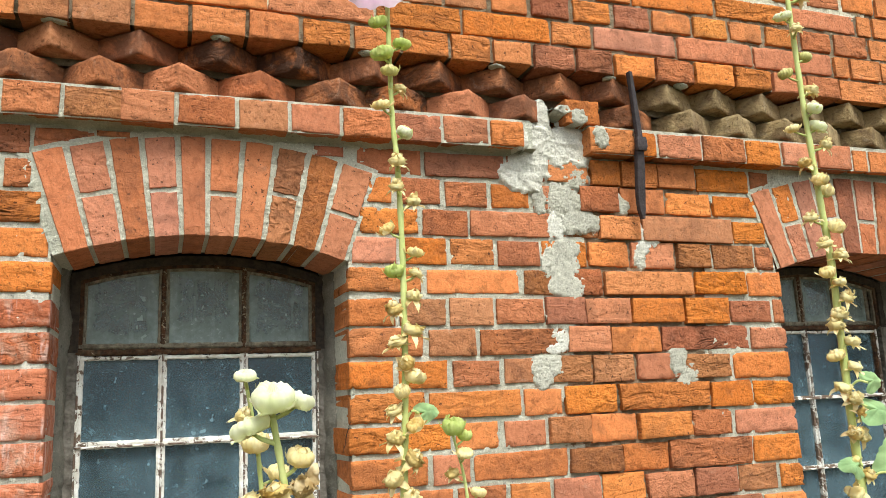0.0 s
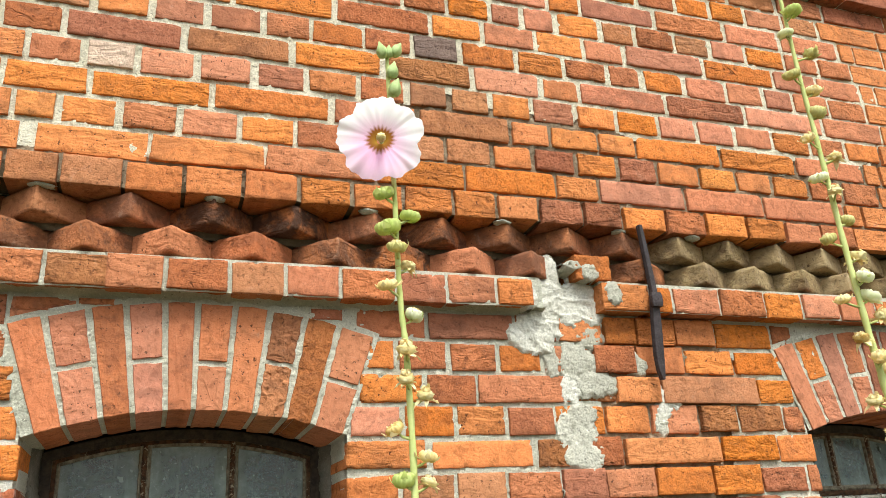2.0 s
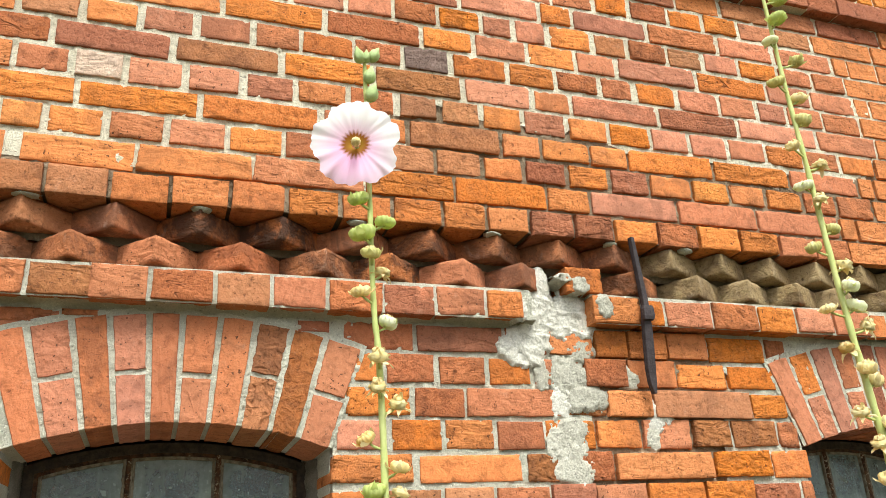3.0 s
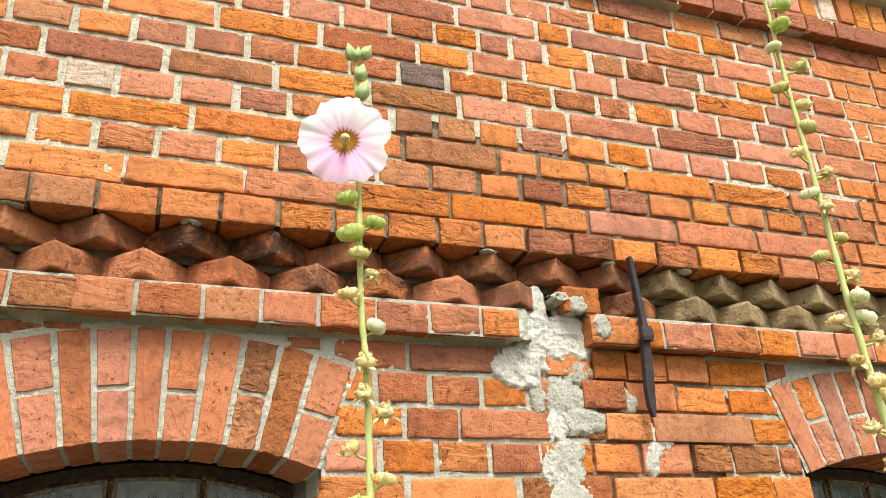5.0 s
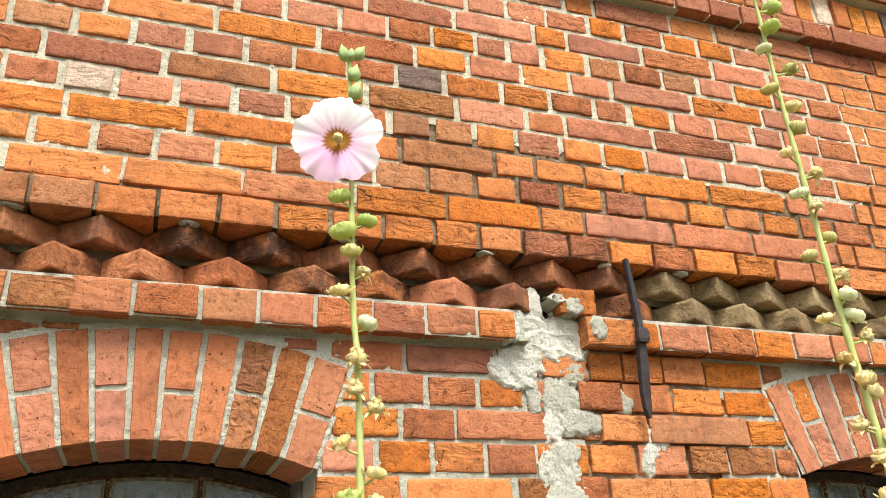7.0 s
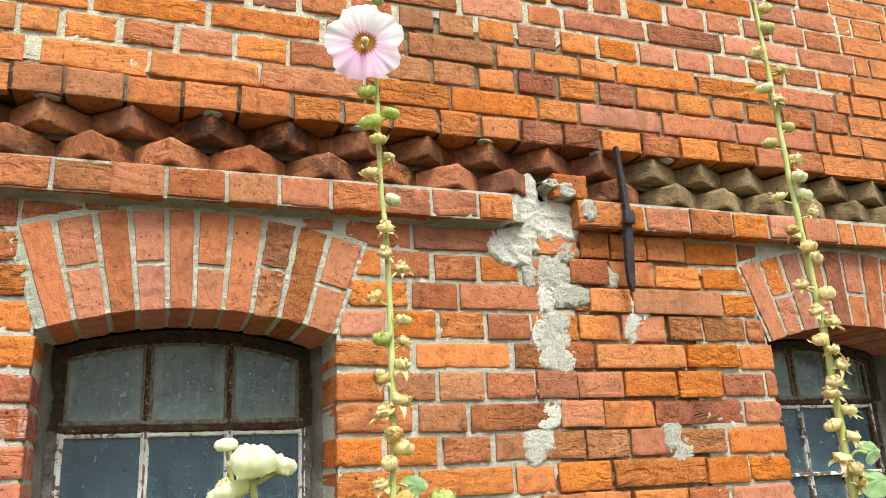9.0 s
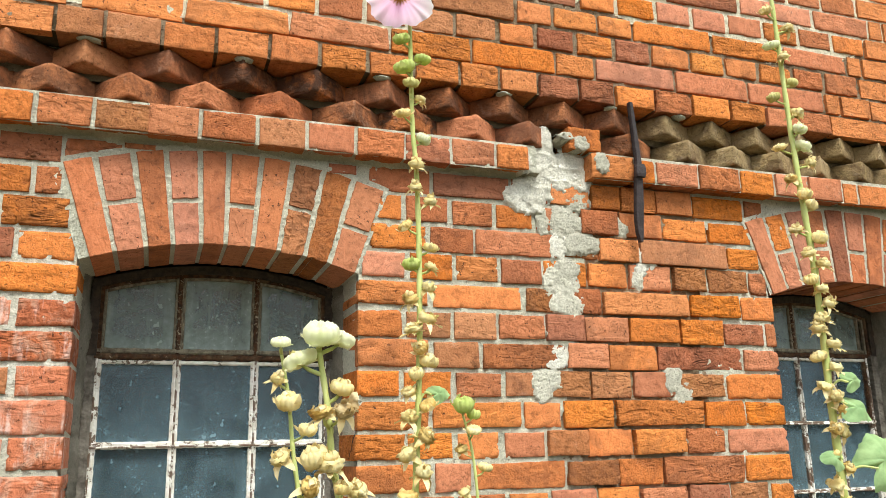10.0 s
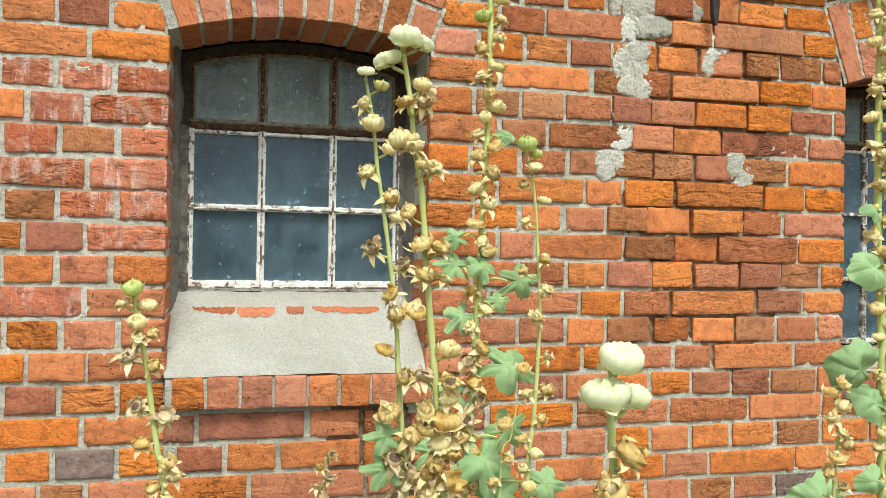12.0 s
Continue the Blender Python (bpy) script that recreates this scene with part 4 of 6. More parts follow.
def tooth_mesh(seed):
    """The corner of a brick set cornerwise: its worn front arris at the origin, two faces running back from it."""
    r = random.Random(seed)
    half, soft = 0.0300, r.uniform(0.0008, 0.0030)
    cols, rows_n = 26, 8
    verts, faces = [], []
    dent = (r.uniform(-0.06, 0.06), r.choice((-half, half)), r.uniform(0.008, 0.020))
    for i in range(cols + 1):
        s = 0.150 * (2 * i / cols - 1)
        s = math.copysign(abs(s) ** 1.25 * 0.150 ** -0.25, s)
        back = math.sqrt(s * s + soft * soft) - soft
        for j in range(rows_n + 1):
            z = half * (2 * j / rows_n - 1)
            n1 = noise.noise((s * 26 + seed, z * 26, 1)) * 0.0022 + noise.noise((s * 80, z * 80 + seed, 3)) * 0.0014
            edge = half - abs(z)
            lip = 0.0014 * math.exp(-edge / 0.0015) * (1 + noise.noise((s * 90, seed, z * 30)))
            d = math.hypot(s - dent[0], z - dent[1]) / dent[2]
            lip += 0.008 * max(0.0, 1 - d)
            drop = 0.0025 * noise.noise((s * 45, seed + 2.5, 0)) if edge < 1e-6 else 0.0
            verts.append((s * 0.7071, back * 0.7071 + n1 + lip, z + drop))
    w = rows_n + 1
    for i in range(cols):
        for j in range(rows_n):
            a = i * w + j
            faces.append((a, a + w, a + w + 1, a + 1))
    count = len(faces)
    faces += [tuple(i * w for i in range(cols, -1, -1)), tuple(i * w + rows_n for i in range(cols + 1))]
    me = mesh_from("brick", verts, faces, None, False)
    me.polygons.foreach_set("use_smooth", [i < count for i in range(len(faces))])
    return me


TOOTH = [tooth_mesh(700 + s) for s in range(10)]
tooth_band = holder("tooth_band", "two courses of bricks set cornerwise as a saw-tooth frieze", "frieze", "structure")


def lay_tooth(x, k, mat, turn, front):
    """A brick set cornerwise: its front arris at (x, front)."""
    me = rng.choice(TOOTH)
    ob = part("brick", me, tooth_band, mat=mat)
    ob.rotation_euler = (rng.uniform(-0.03, 0.03), rng.uniform(-0.03, 0.03), radians(turn - 45 + rng.uniform(-4, 4)))
    ob.location = (x, front, k * COURSE + 0.0420)


LOW_TEETH = [-1.125, -0.95, -0.776, -0.603, -0.42, -0.229, -0.068, 0.114, 0.276, 0.60]
HIGH_TEETH = [-1.05, -0.88, -0.692, -0.513, -0.329, -0.135, 0.039, 0.214, 0.390, 0.555]
for x in LOW_TEETH:
    lay_tooth(x, 6, TOOTH_MAT if rng.random() < 0.8 else BRICK["r"], 45 if x < 0.25 else 36, -0.052)
for x in HIGH_TEETH:
    lay_tooth(x, 7, TOOTH_MAT if rng.random() < 0.9 else BRICK["b"], 45 if x < 0.25 else 36, -0.044)
for i in range(8):
    lay_tooth(0.800 + 0.168 * i, 6, TOOTH_GREY, 30, -0.052)
    lay_tooth(0.732 + 0.168 * i, 7, TOOTH_GREY, 30, -0.044)
# mossy back of the frieze, its shade painted in
part("mortar_bed", rough_sheet("mortar_bed", -1.6, 2.3, 6 * COURSE - 0.004, 8 * COURSE, 0.050, 0.010, 0.012, MOSS_SHADE, (), 4.0), tooth_band)
# dark strip added for the shade between the two tooth rows
part("joint_mortar", rough_sheet("joint_mortar", -1.6, 2.3, 7 * COURSE - 0.006, 7 * COURSE + 0.014, 0.026, 0.010, 0.014, MOSS_SHADE, (), 6.0), tooth_band)
lay_brick(tooth_band, 0.395, 0.508, 6 * COURSE + 0.004, -0.042, BRICK["O"])

for k, x0, x1, tone in courses(UPPER_COURSES):
    proud = -0.006 if k == 8 else 0.0
    lay_brick(wall_upper, x0, x1, k * COURSE, UPPER_Y + proud + rng.uniform(-0.0012, 0.0014), BRICK[tone], height=0.0655 if k > 9 else 0.0670, joint=0.0145 if k > 9 else 0.008)
# dark bed: the shade under the band is put into its colour
part("mortar_bed", box_mesh("mortar_bed", -3.2, 3.6, UPPER_Y + 0.010, 0.05, 8 * COURSE + 0.006, 8 * COURSE + 0.05, MOSS_SHADE), wall_upper)


def lump_mesh(seed):
    """A crumb of squeezed-out mortar."""
    verts, faces = [], []
    n, m = 10, 7
    for j in range(m + 1):
        b = math.pi * j / m
        for i in range(n):
            a = 2 * math.pi * i / n
            d = Vector((math.sin(b) * math.cos(a), math.sin(b) * math.sin(a), math.cos(b)))
            verts.append(d * (1 + 0.55 * noise.noise(d * 1.6 + Vector((seed, 0, 0))) + 0.3 * noise.noise(d * 4 + Vector((0, seed, 0)))))
    for j in range(m):
        for i in range(n):
            faces.append((j * n + i, j * n + (i + 1) % n, (j + 1) * n + (i + 1) % n, (j + 1) * n + i))
    return mesh_from("mortar_lump", verts, faces, None, True)


LUMPS = [lump_mesh(3.7 * k) for k in range(5)]
for x in HIGH_TEETH[1::2] + [0.800]:
    ob = part("mortar_lump", rng.choice(LUMPS), tooth_band, mat=MORTAR)
    ob.location = (x + rng.uniform(-0.012, 0.012), -0.030, 8 * COURSE - 0.003)
    ob.scale = (rng.uniform(0.020, 0.030), 0.018, rng.uniform(0.006, 0.009))

# ---- cornice ----
cornice = holder("cornice", "weathered brick cornice with a course of bricks on edge", "cornice", "structure")
x = -1.6
while x < 3.0:
    w = rng.choice((0.125, 0.13, 0.25))
    lay_brick(cornice, x, x + w, 20 * COURSE - 0.004, UPPER_Y - 0.040, BRICK[rng.choice("dbdr")], joint=0.006)
    x += w
x = -1.6
while x < 3.0:
    me = rng.choice(SHORT)
    ob = part("brick", me, cornice, mat=BRICK[rng.choice("wybrpgOy")])
    ob.rotation_euler = (0, radians(90) + rng.uniform(-0.03, 0.03), 0)
    ob.location = (x, UPPER_Y - 0.030 + rng.uniform(-0.004, 0.004), 21 * COURSE + 0.064)
    x += rng.uniform(0.070, 0.084)
x = -1.6
while x < 3.0:
    w = rng.choice((0.125, 0.13, 0.25))
    lay_brick(cornice, x, x + w, 22.72 * COURSE, UPPER_Y - 0.070, BRICK[rng.choice("dbdg")], joint=0.006)
    x += w
part("mortar_bed", box_mesh("mortar_bed", -3.2, 3.6, UPPER_Y - 0.028, 0.05, 20 * COURSE - 0.002, 21 * COURSE, MORTAR_UP), cornice)
part("mortar_bed", box_mesh("mortar_bed", -3.2, 3.6, UPPER_Y - 0.018, 0.05, 21 * COURSE, 22.72 * COURSE, MORTAR_UP), cornice)
part("mortar_bed", box_mesh("mortar_bed", -3.2, 3.6, UPPER_Y - 0.058, 0.05, 22.72 * COURSE, 24 * COURSE, MORTAR_UP), cornice)


# ---- the rest of the wall, beyond the close stretch ----
def far_bricks(name, parent, spans, rows_k, y):
    verts, faces = [], []
    for k in rows_k:
        for x0, x1 in spans(k):
            x = x0 - (0.065 if k % 2 else 0.0)
            while x < x1:
                w = 0.26 if k % 2 == 0 else 0.13
                a, b = max(x, x0) + 0.006, min(x + w, x1) - 0.006
                x += w
                if b - a < 0.03:
                    continue
                z0, z1, yy = k * COURSE, k * COURSE + BRICK_H, y + rng.uniform(-0.004, 0.003)
                e = len(verts)
                verts += [(a, yy, z0), (b, yy, z0), (b, yy, z1), (a, yy, z1), (a, yy + 0.03, z0), (b, yy + 0.03, z0), (b, yy + 0.03, z1), (a, yy + 0.03, z1)]
                faces += [(e, e + 1, e + 2, e + 3), (e, e + 4, e + 5, e + 1), (e + 1, e + 5, e + 6, e + 2), (e + 2, e + 6, e + 7, e + 3), (e + 3, e + 7, e + 4, e)]
    ob = part(name, mesh_from(name, verts, faces, BRICK["O"]), parent)
    return tagged(ob, kind="stuff")


lows, highs = {}, {}
for k, x0, x1, tone in courses(LOWER_COURSES):
    if x1 < W1:
        lows[k] = min(lows.get(k, 9), x0)
    highs[k] = max(highs.get(k, -9), x1)


def lower_spans(k):
    left = (-3.2, lows.get(k, -0.1) if k >= -15 and k in lows else (W1 - HALF if k > -11 else 0))
    spans = [left]
    if k > -11:
        spans.append((W2 + HALF, 3.6))
    else:
        spans.append((highs.get(k, left[1]), 3.6))
    return spans


far_bricks("wall_bricks", wall_lower, lower_spans, range(-23, 5), 0.0)
ups = {}
for k, x0, x1, tone in courses(UPPER_COURSES):
    a, b = ups.get(k, (9, -9))
    ups[k] = (min(a, x0), max(b, x1))
far_bricks("wall_bricks", wall_upper, lambda k: [(-3.2, ups[k][0]), (ups[k][1], 3.6)], range(8, 20), UPPER_Y)
far_bricks("string_bricks", string_course, lambda k: [(-3.2, -1.10), (1.38, 3.6)], [5], -0.050)


# ---- mortar patches on the crack, and the iron anchor ----
def smear_patch(name, spots, mat, label, seed, base_y=0.0, thick=0.010, step=0.0034, smooth=False):
    """Mortar slapped on the wall over a set of round spots (x, z, rx, rz): ragged rim, trowelled and crumbly relief."""
    xs0 = min(s[0] - s[2] * 1.5 for s in spots)
    xs1 = max(s[0] + s[2] * 1.5 for s in spots)
    zs0 = min(s[1] - s[3] * 1.5 for s in spots)
    zs1 = max(s[1] + s[3] * 1.5 for s in spots)
    nx, nz = int((xs1 - xs0) / step), int((zs1 - zs0) / step)
    depth = {}

    def cover(i, j):
        if (i, j) not in depth:
            x, z = xs0 + i * step, zs0 + j * step
            m = max(1 - ((x - a) / c / 1.45) ** 2 - ((z - b) / d / 1.45) ** 2 for a, b, c, d in spots)
            m = min(m, 0.6) + 0.45 * noise.noise((x * 19 + seed, z * 19, 0)) + 0.50 * noise.noise((x * 48, z * 48 + seed, 1)) + 0.40 * noise.noise((x * 150, z * 150, seed))
            depth[i, j] = m
        return depth[i, j]
    index, verts, faces = {}, [], []
    for j in range(nz):
        for i in range(nx):
            corners = ((i, j), (i + 1, j), (i + 1, j + 1), (i, j + 1))
            if max(cover(*c) for c in corners) < -0.35:
                continue
            face = []
            for c in corners:
                if c not in index:
                    m = cover(*c)
                    x, z = xs0 + c[0] * step, zs0 + c[1] * step
                    body = thick * min(1.0, 1.6 * m) if m > 0 else (0.012 - base_y) / 0.35 * max(m, -0.36)
                    rough = max(0.25, min(1.0, 0.5 + 1.6 * noise.noise((x * 11, z * 11, seed + 5))))
                    fold = 1 - 2 * abs(noise.noise((x * 17 + 0.6 * z * 17, z * 24, seed + 11)))
                    if smooth:
                        crumb = 0.0045 * max(0.0, fold) ** 3 + 0.0016 * noise.noise((x * 50, z * 50, seed + 7)) + 0.0005 * noise.noise((x * 140, z * 140, seed))
                    else:
                        crumb = 0.65 * rough * (0.0040 * noise.noise((x * 36, z * 36, seed + 7)) + 0.0055 * noise.noise((x * 90, z * 90, seed + 3)) + 0.0028 * noise.noise((x * 190, z * 190, seed)))
                    index[c] = len(verts)
                    verts.append((x, base_y - body - crumb * max(0.2, min(1.0, 0.3 + 2.5 * m)), z))
                face.append(index[c])
            faces.append(tuple(face))
    ob = part(name, mesh_from(name, verts, faces, mat, True))
    return tagged(ob, label, "mortar patch", "mortar patches on the crack")


GREY_LBL = "grey mortar slapped over the crack in the brick wall"
WHITE_LBL = "whitish lime mortar smeared over the brick wall"
PATCHES = [
    (PATCH_WHITE, 21.0, -0.046, 0.004, [(0.258, 0.413, 0.017, 0.023)]),
    (PATCH_WHITE, 1.0, -0.002, 0.006, [(0.345, 0.489, 0.017, 0.040), (0.323, 0.410, 0.045, 0.051), (0.293, 0.343, 0.045, 0.043), (0.244, 0.327, 0.026, 0.021), (0.432, 0.420, 0.045, 0.040), (0.453, 0.388, 0.028, 0.031), (0.376, 0.394, 0.037, 0.031), (0.282, 0.296, 0.037, 0.017)]),
    (PATCH, 2.0, -0.001, 0.006, [(0.438, 0.318, 0.031, 0.021), (0.395, 0.261, 0.034, 0.037), (0.457, 0.253, 0.021, 0.020), (0.532, 0.270, 0.043, 0.017), (0.573, 0.247, 0.021, 0.017), (0.324, 0.263, 0.014, 0.034), (0.436, 0.201, 0.051, 0.026)]),
    (PATCH_WHITE, 3.0, -0.001, 0.004, [(0.373, 0.189, 0.021, 0.034)]),
    (PATCH, 4.0, -0.001, 0.005, [(0.395, 0.126, 0.026, 0.020), (0.375, 0.076, 0.037, 0.034), (0.398, 0.022, 0.031, 0.026), (0.354, 0.020, 0.017, 0.017)]),
    (PATCH, 5.0, -0.002, 0.003, [(0.407, -0.019, 0.021, 0.013), (0.350, -0.058, 0.020, 0.007), (0.374, -0.082, 0.026, 0.010)]),
    (PATCH_WHITE, 11.0, -0.001, 0.004, [(0.367, -0.104, 0.026, 0.023), (0.345, -0.142, 0.028, 0.010)]),
    (PATCH, 6.0, 0.0, 0.004, [(0.317, -0.188, 0.031, 0.028), (0.298, -0.221, 0.018, 0.018)]),
    (PATCH_WHITE, 7.0, -0.001, 0.005, [(0.656, 0.173, 0.028, 0.026), (0.633, 0.133, 0.016, 0.016)]),
    (PATCH, 8.0, -0.001, 0.004, [(0.621, 0.101, 0.014, 0.024)]),
    (PATCH, 9.0, -0.001, 0.004, [(0.716, -0.185, 0.021, 0.028), (0.751, -0.208, 0.020, 0.023), (0.730, -0.234, 0.014, 0.014)]),
    (PATCH, 10.0, -0.05, 0.008, [(0.499, 0.429, 0.018, 0.023)]),
    (PATCH, 12.0, -0.044, 0.005, [(0.394, 0.505, 0.020, 0.011), (0.442, 0.485, 0.020, 0.016)]),
]
for mat, seed, base, thick, spots in PATCHES:
    smear_patch("mortar_patch", spots, mat, WHITE_LBL if mat == PATCH_WHITE else GREY_LBL, seed, base, thick, smooth=seed == 1.0)


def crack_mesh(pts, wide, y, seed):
    """A jagged ribbon through (x, z) points, tapering at its ends, coloured as crack shade."""
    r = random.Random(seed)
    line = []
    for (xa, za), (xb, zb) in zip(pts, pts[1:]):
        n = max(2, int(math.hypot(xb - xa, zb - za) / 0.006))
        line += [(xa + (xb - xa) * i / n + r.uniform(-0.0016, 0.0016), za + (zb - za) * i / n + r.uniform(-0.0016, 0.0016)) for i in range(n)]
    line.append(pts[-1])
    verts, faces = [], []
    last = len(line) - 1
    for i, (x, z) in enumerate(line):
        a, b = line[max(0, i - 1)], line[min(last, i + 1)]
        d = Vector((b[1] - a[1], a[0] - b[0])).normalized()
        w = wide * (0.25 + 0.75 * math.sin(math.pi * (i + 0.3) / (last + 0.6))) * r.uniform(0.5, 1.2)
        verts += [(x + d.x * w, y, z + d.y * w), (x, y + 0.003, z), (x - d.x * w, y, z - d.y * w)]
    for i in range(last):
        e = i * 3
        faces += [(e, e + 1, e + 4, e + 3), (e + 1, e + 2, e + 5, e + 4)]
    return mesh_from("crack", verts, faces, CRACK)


# Ribbons lie just before the face; the cracks' shade is their colour.
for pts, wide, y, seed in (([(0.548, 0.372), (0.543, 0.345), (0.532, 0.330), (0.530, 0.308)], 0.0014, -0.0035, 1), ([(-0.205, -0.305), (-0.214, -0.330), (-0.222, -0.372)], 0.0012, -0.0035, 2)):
    part("crack", crack_mesh(pts, wide, y, seed), wall_lower, "crack drawn as a ribbon painted in shade colour")

anchor = holder("wall_anchor", "black wrought-iron wall anchor with a clamp on the brick wall", "wall anchor", at=(0.605, -0.05, 0.41))


def strap(name, pts, mat, label=""):
    """A flat iron bar through (x, y, z, width) stations."""
    verts, faces = [], []
    for x, y, z, w in pts:
        verts += [(x - w / 2, y + 0.006, z), (x - w / 2 + 0.002, y, z), (x + w / 2 - 0.002, y, z), (x + w / 2, y + 0.006, z), (x + w / 2, y + 0.014, z), (x - w / 2, y + 0.014, z)]
    for i in range(len(pts) - 1):
        for k in range(6):
            a = i * 6
            faces.append((a + k, a + (k + 1) % 6, a + 6 + (k + 1) % 6, a + 6 + k))
    faces += [tuple(range(6)), tuple(range(len(pts) * 6 - 1, len(pts) * 6 - 7, -1))]
    ob = part(name, mesh_from(name, verts, faces, mat), anchor, label)
    ob.matrix_parent_inverse = Matrix.Translation(-anchor.location)
    return ob


strap("upper_bar", [(0.597, -0.074, 0.622, 0.013), (0.600, -0.074, 0.58, 0.015), (0.605, -0.073, 0.52, 0.016), (0.611, -0.072, 0.44, 0.018), (0.612, -0.072, 0.40, 0.019)], IRON)
strap("lower_bar", [(0.612, -0.070, 0.42, 0.020), (0.610, -0.069, 0.39, 0.024), (0.610, -0.066, 0.36, 0.026), (0.610, -0.062, 0.32, 0.027), (0.610, -0.056, 0.27, 0.026), (0.612, -0.052, 0.232, 0.021), (0.615, -0.050, 0.206, 0.010)], IRON)
strap("clamp", [(0.611, -0.078, 0.392, 0.030), (0.611, -0.080, 0.402, 0.034), (0.611, -0.080, 0.420, 0.034), (0.611, -0.078, 0.430, 0.028)], IRON, "forged iron clamp")


# ---- hollyhocks ----
def smooth_line(pts, per=10):
    """A Catmull-Rom line through the points."""
    p = [Vector(q) for q in pts]
    p = [p[0] * 2 - p[1]] + p + [p[-1] * 2 - p[-2]]
    out = []
    for i in range(1, len(p) - 2):
        a, b, c, d = p[i - 1:i + 3]
        for k in range(per):
            t = k / per
            out.append(0.5 * ((2 * b) + (c - a) * t + (2 * a - 5 * b + 4 * c - d) * t * t + (3 * b - a - 3 * c + d) * t ** 3))
    return out + [p[-2]]


def tube_mesh(name, line, r0, r1, mat, sides=8):
    verts, faces = [], []
    n = len(line)
    for i, c in enumerate(line):
        d = (line[min(i + 1, n - 1)] - line[max(i - 1, 0)]).normalized()
        u = d.orthogonal().normalized() if abs(d.z) < 0.5 else Vector((1, 0, 0)).cross(d).normalized()
        v = d.cross(u)
        r = r0 + (r1 - r0) * i / (n - 1)
        r *= 1 + 0.10 * math.sin(i * 1.7)
        for k in range(sides):
            a = 2 * math.pi * k / sides
            verts.append(c + u * (r * math.cos(a)) + v * (r * math.sin(a)))
    for i in range(n - 1):
        for k in range(sides):
            a, b = i * sides + k, i * sides + (k + 1) % sides
            faces.append((a, b, b + sides, a + sides))
    faces += [tuple(range(sides - 1, -1, -1)), tuple(range((n - 1) * sides, n * sides))]
    return mesh_from(name, verts, faces, mat, True)


def revolve(name, profile, n, shape, mat=None):
    """Turn (radius, height) round z; shape(angle, f) gives factors for radius and height."""
    verts, faces = [], []
    m = len(profile)
    for j, (r, z) in enumerate(profile):
        for i in range(n):
            a = 2 * math.pi * i / n
            fr, dz = shape(a, j / (m - 1))
            verts.append((r * fr * math.cos(a), r * fr * math.sin(a), z + dz))
    for j in range(m - 1):
        for i in range(n):
            a, b = j * n + i, j * n + (i + 1) % n
            faces.append((a, b, b + n, a + n))
    faces += [tuple(range(n - 1, -1, -1)), tuple(range((m - 1) * n, m * n))]
    return mesh_from(name, verts, faces, mat, True)


def disc_pod(seed, fat=1.0, rib=0.050):
    """The ribbed wheel of seeds of a hollyhock pod: a flat bun with a dimple and a nib on top."""
    r = random.Random(seed)
    ribs = r.choice((13, 14, 15))
    k1 = r.uniform(0.92, 1.08)
    ph = r.uniform(0, 6)
    prof = [(0.0008, -0.0065), (0.008, -0.0080), (0.0135, -0.0058), (0.0160, -0.0008), (0.0155, 0.0036), (0.0122, 0.0066), (0.0078, 0.0062), (0.0050, 0.0040), (0.0032, 0.0068), (0.0010, 0.0090)]
    return revolve("seed_pod", [(a * k1, b * fat) for a, b in prof], ribs * 4, lambda a, f: (
        1 + rib * math.cos(ribs * a) * math.sin(math.pi * f) + 0.16 * noise.noise((math.cos(a) * 1.3 + ph, math.sin(a) * 1.3, f)),
        0.0005 * math.cos(ribs * a) + 0.0022 * noise.noise((math.cos(a) * 1.2, ph, math.sin(a) * 1.2))))


def open_pod(seed):
    """A dry, open pod: a torn cup round dark seeds."""
    r = random.Random(seed)
    ph = r.uniform(0, 6)
    prof = [(0.001, -0.009), (0.009, -0.009), (0.0140, -0.004), (0.0158, 0.002), (0.0150, 0.009), (0.0125, 0.012), (0.0105, 0.007), (0.0085, 0.002), (0.004, 0.001), (0.001, 0.002)]
    return revolve("seed_pod", prof, 40, lambda a, f: (1 + 0.13 * math.cos(5 * a + ph) + 0.10 * noise.noise((math.cos(a) * 3, math.sin(a) * 3 + ph, f * 2)),
                                                      0.0045 * math.cos(5 * a + ph) * math.sin(math.pi * f) if 0.35 < f < 0.75 else 0.0))


def star_calyx(seed, reach, droop, wide=1.0, foot=-0.0085):
    """Five pointed sepals round the foot of a pod."""
    r = random.Random(seed)
    verts, faces = [], []
    for s in range(5):
        a0 = 2 * math.pi * s / 5 + r.uniform(-0.2, 0.2)
        rk = reach * r.uniform(0.75, 1.2)
        dk = droop + r.uniform(-0.5, 0.4)
        twist = r.uniform(-0.5, 0.5)
        base = len(verts)
        for j in range(6):
            f = j / 5
            rad = 0.004 + rk * f * math.cos(dk * f * 0.8)
            z = foot + rk * f * math.sin(dk * f) * 0.8
            w = wide * 0.0042 * (1 - f) ** 0.8 * (1 + 1.1 * f) + 0.0003
            for k in (-1, 0, 1):
                ang = a0 + twist * f * 0.5
                lift = 0.0022 * abs(k) + 0.0050 * f * noise.noise((s * 3.1 + seed, f * 3, k * 0.8))
                verts.append((rad * math.cos(ang) - k * w * math.sin(ang), rad * math.sin(ang) + k * w * math.cos(ang), z + lift))
        for j in range(5):
            for k in range(2):
                e = base + j * 3 + k
                faces.append((e, e + 1, e + 4, e + 3))
    me = mesh_from("calyx", verts, faces, None, True)
    return me


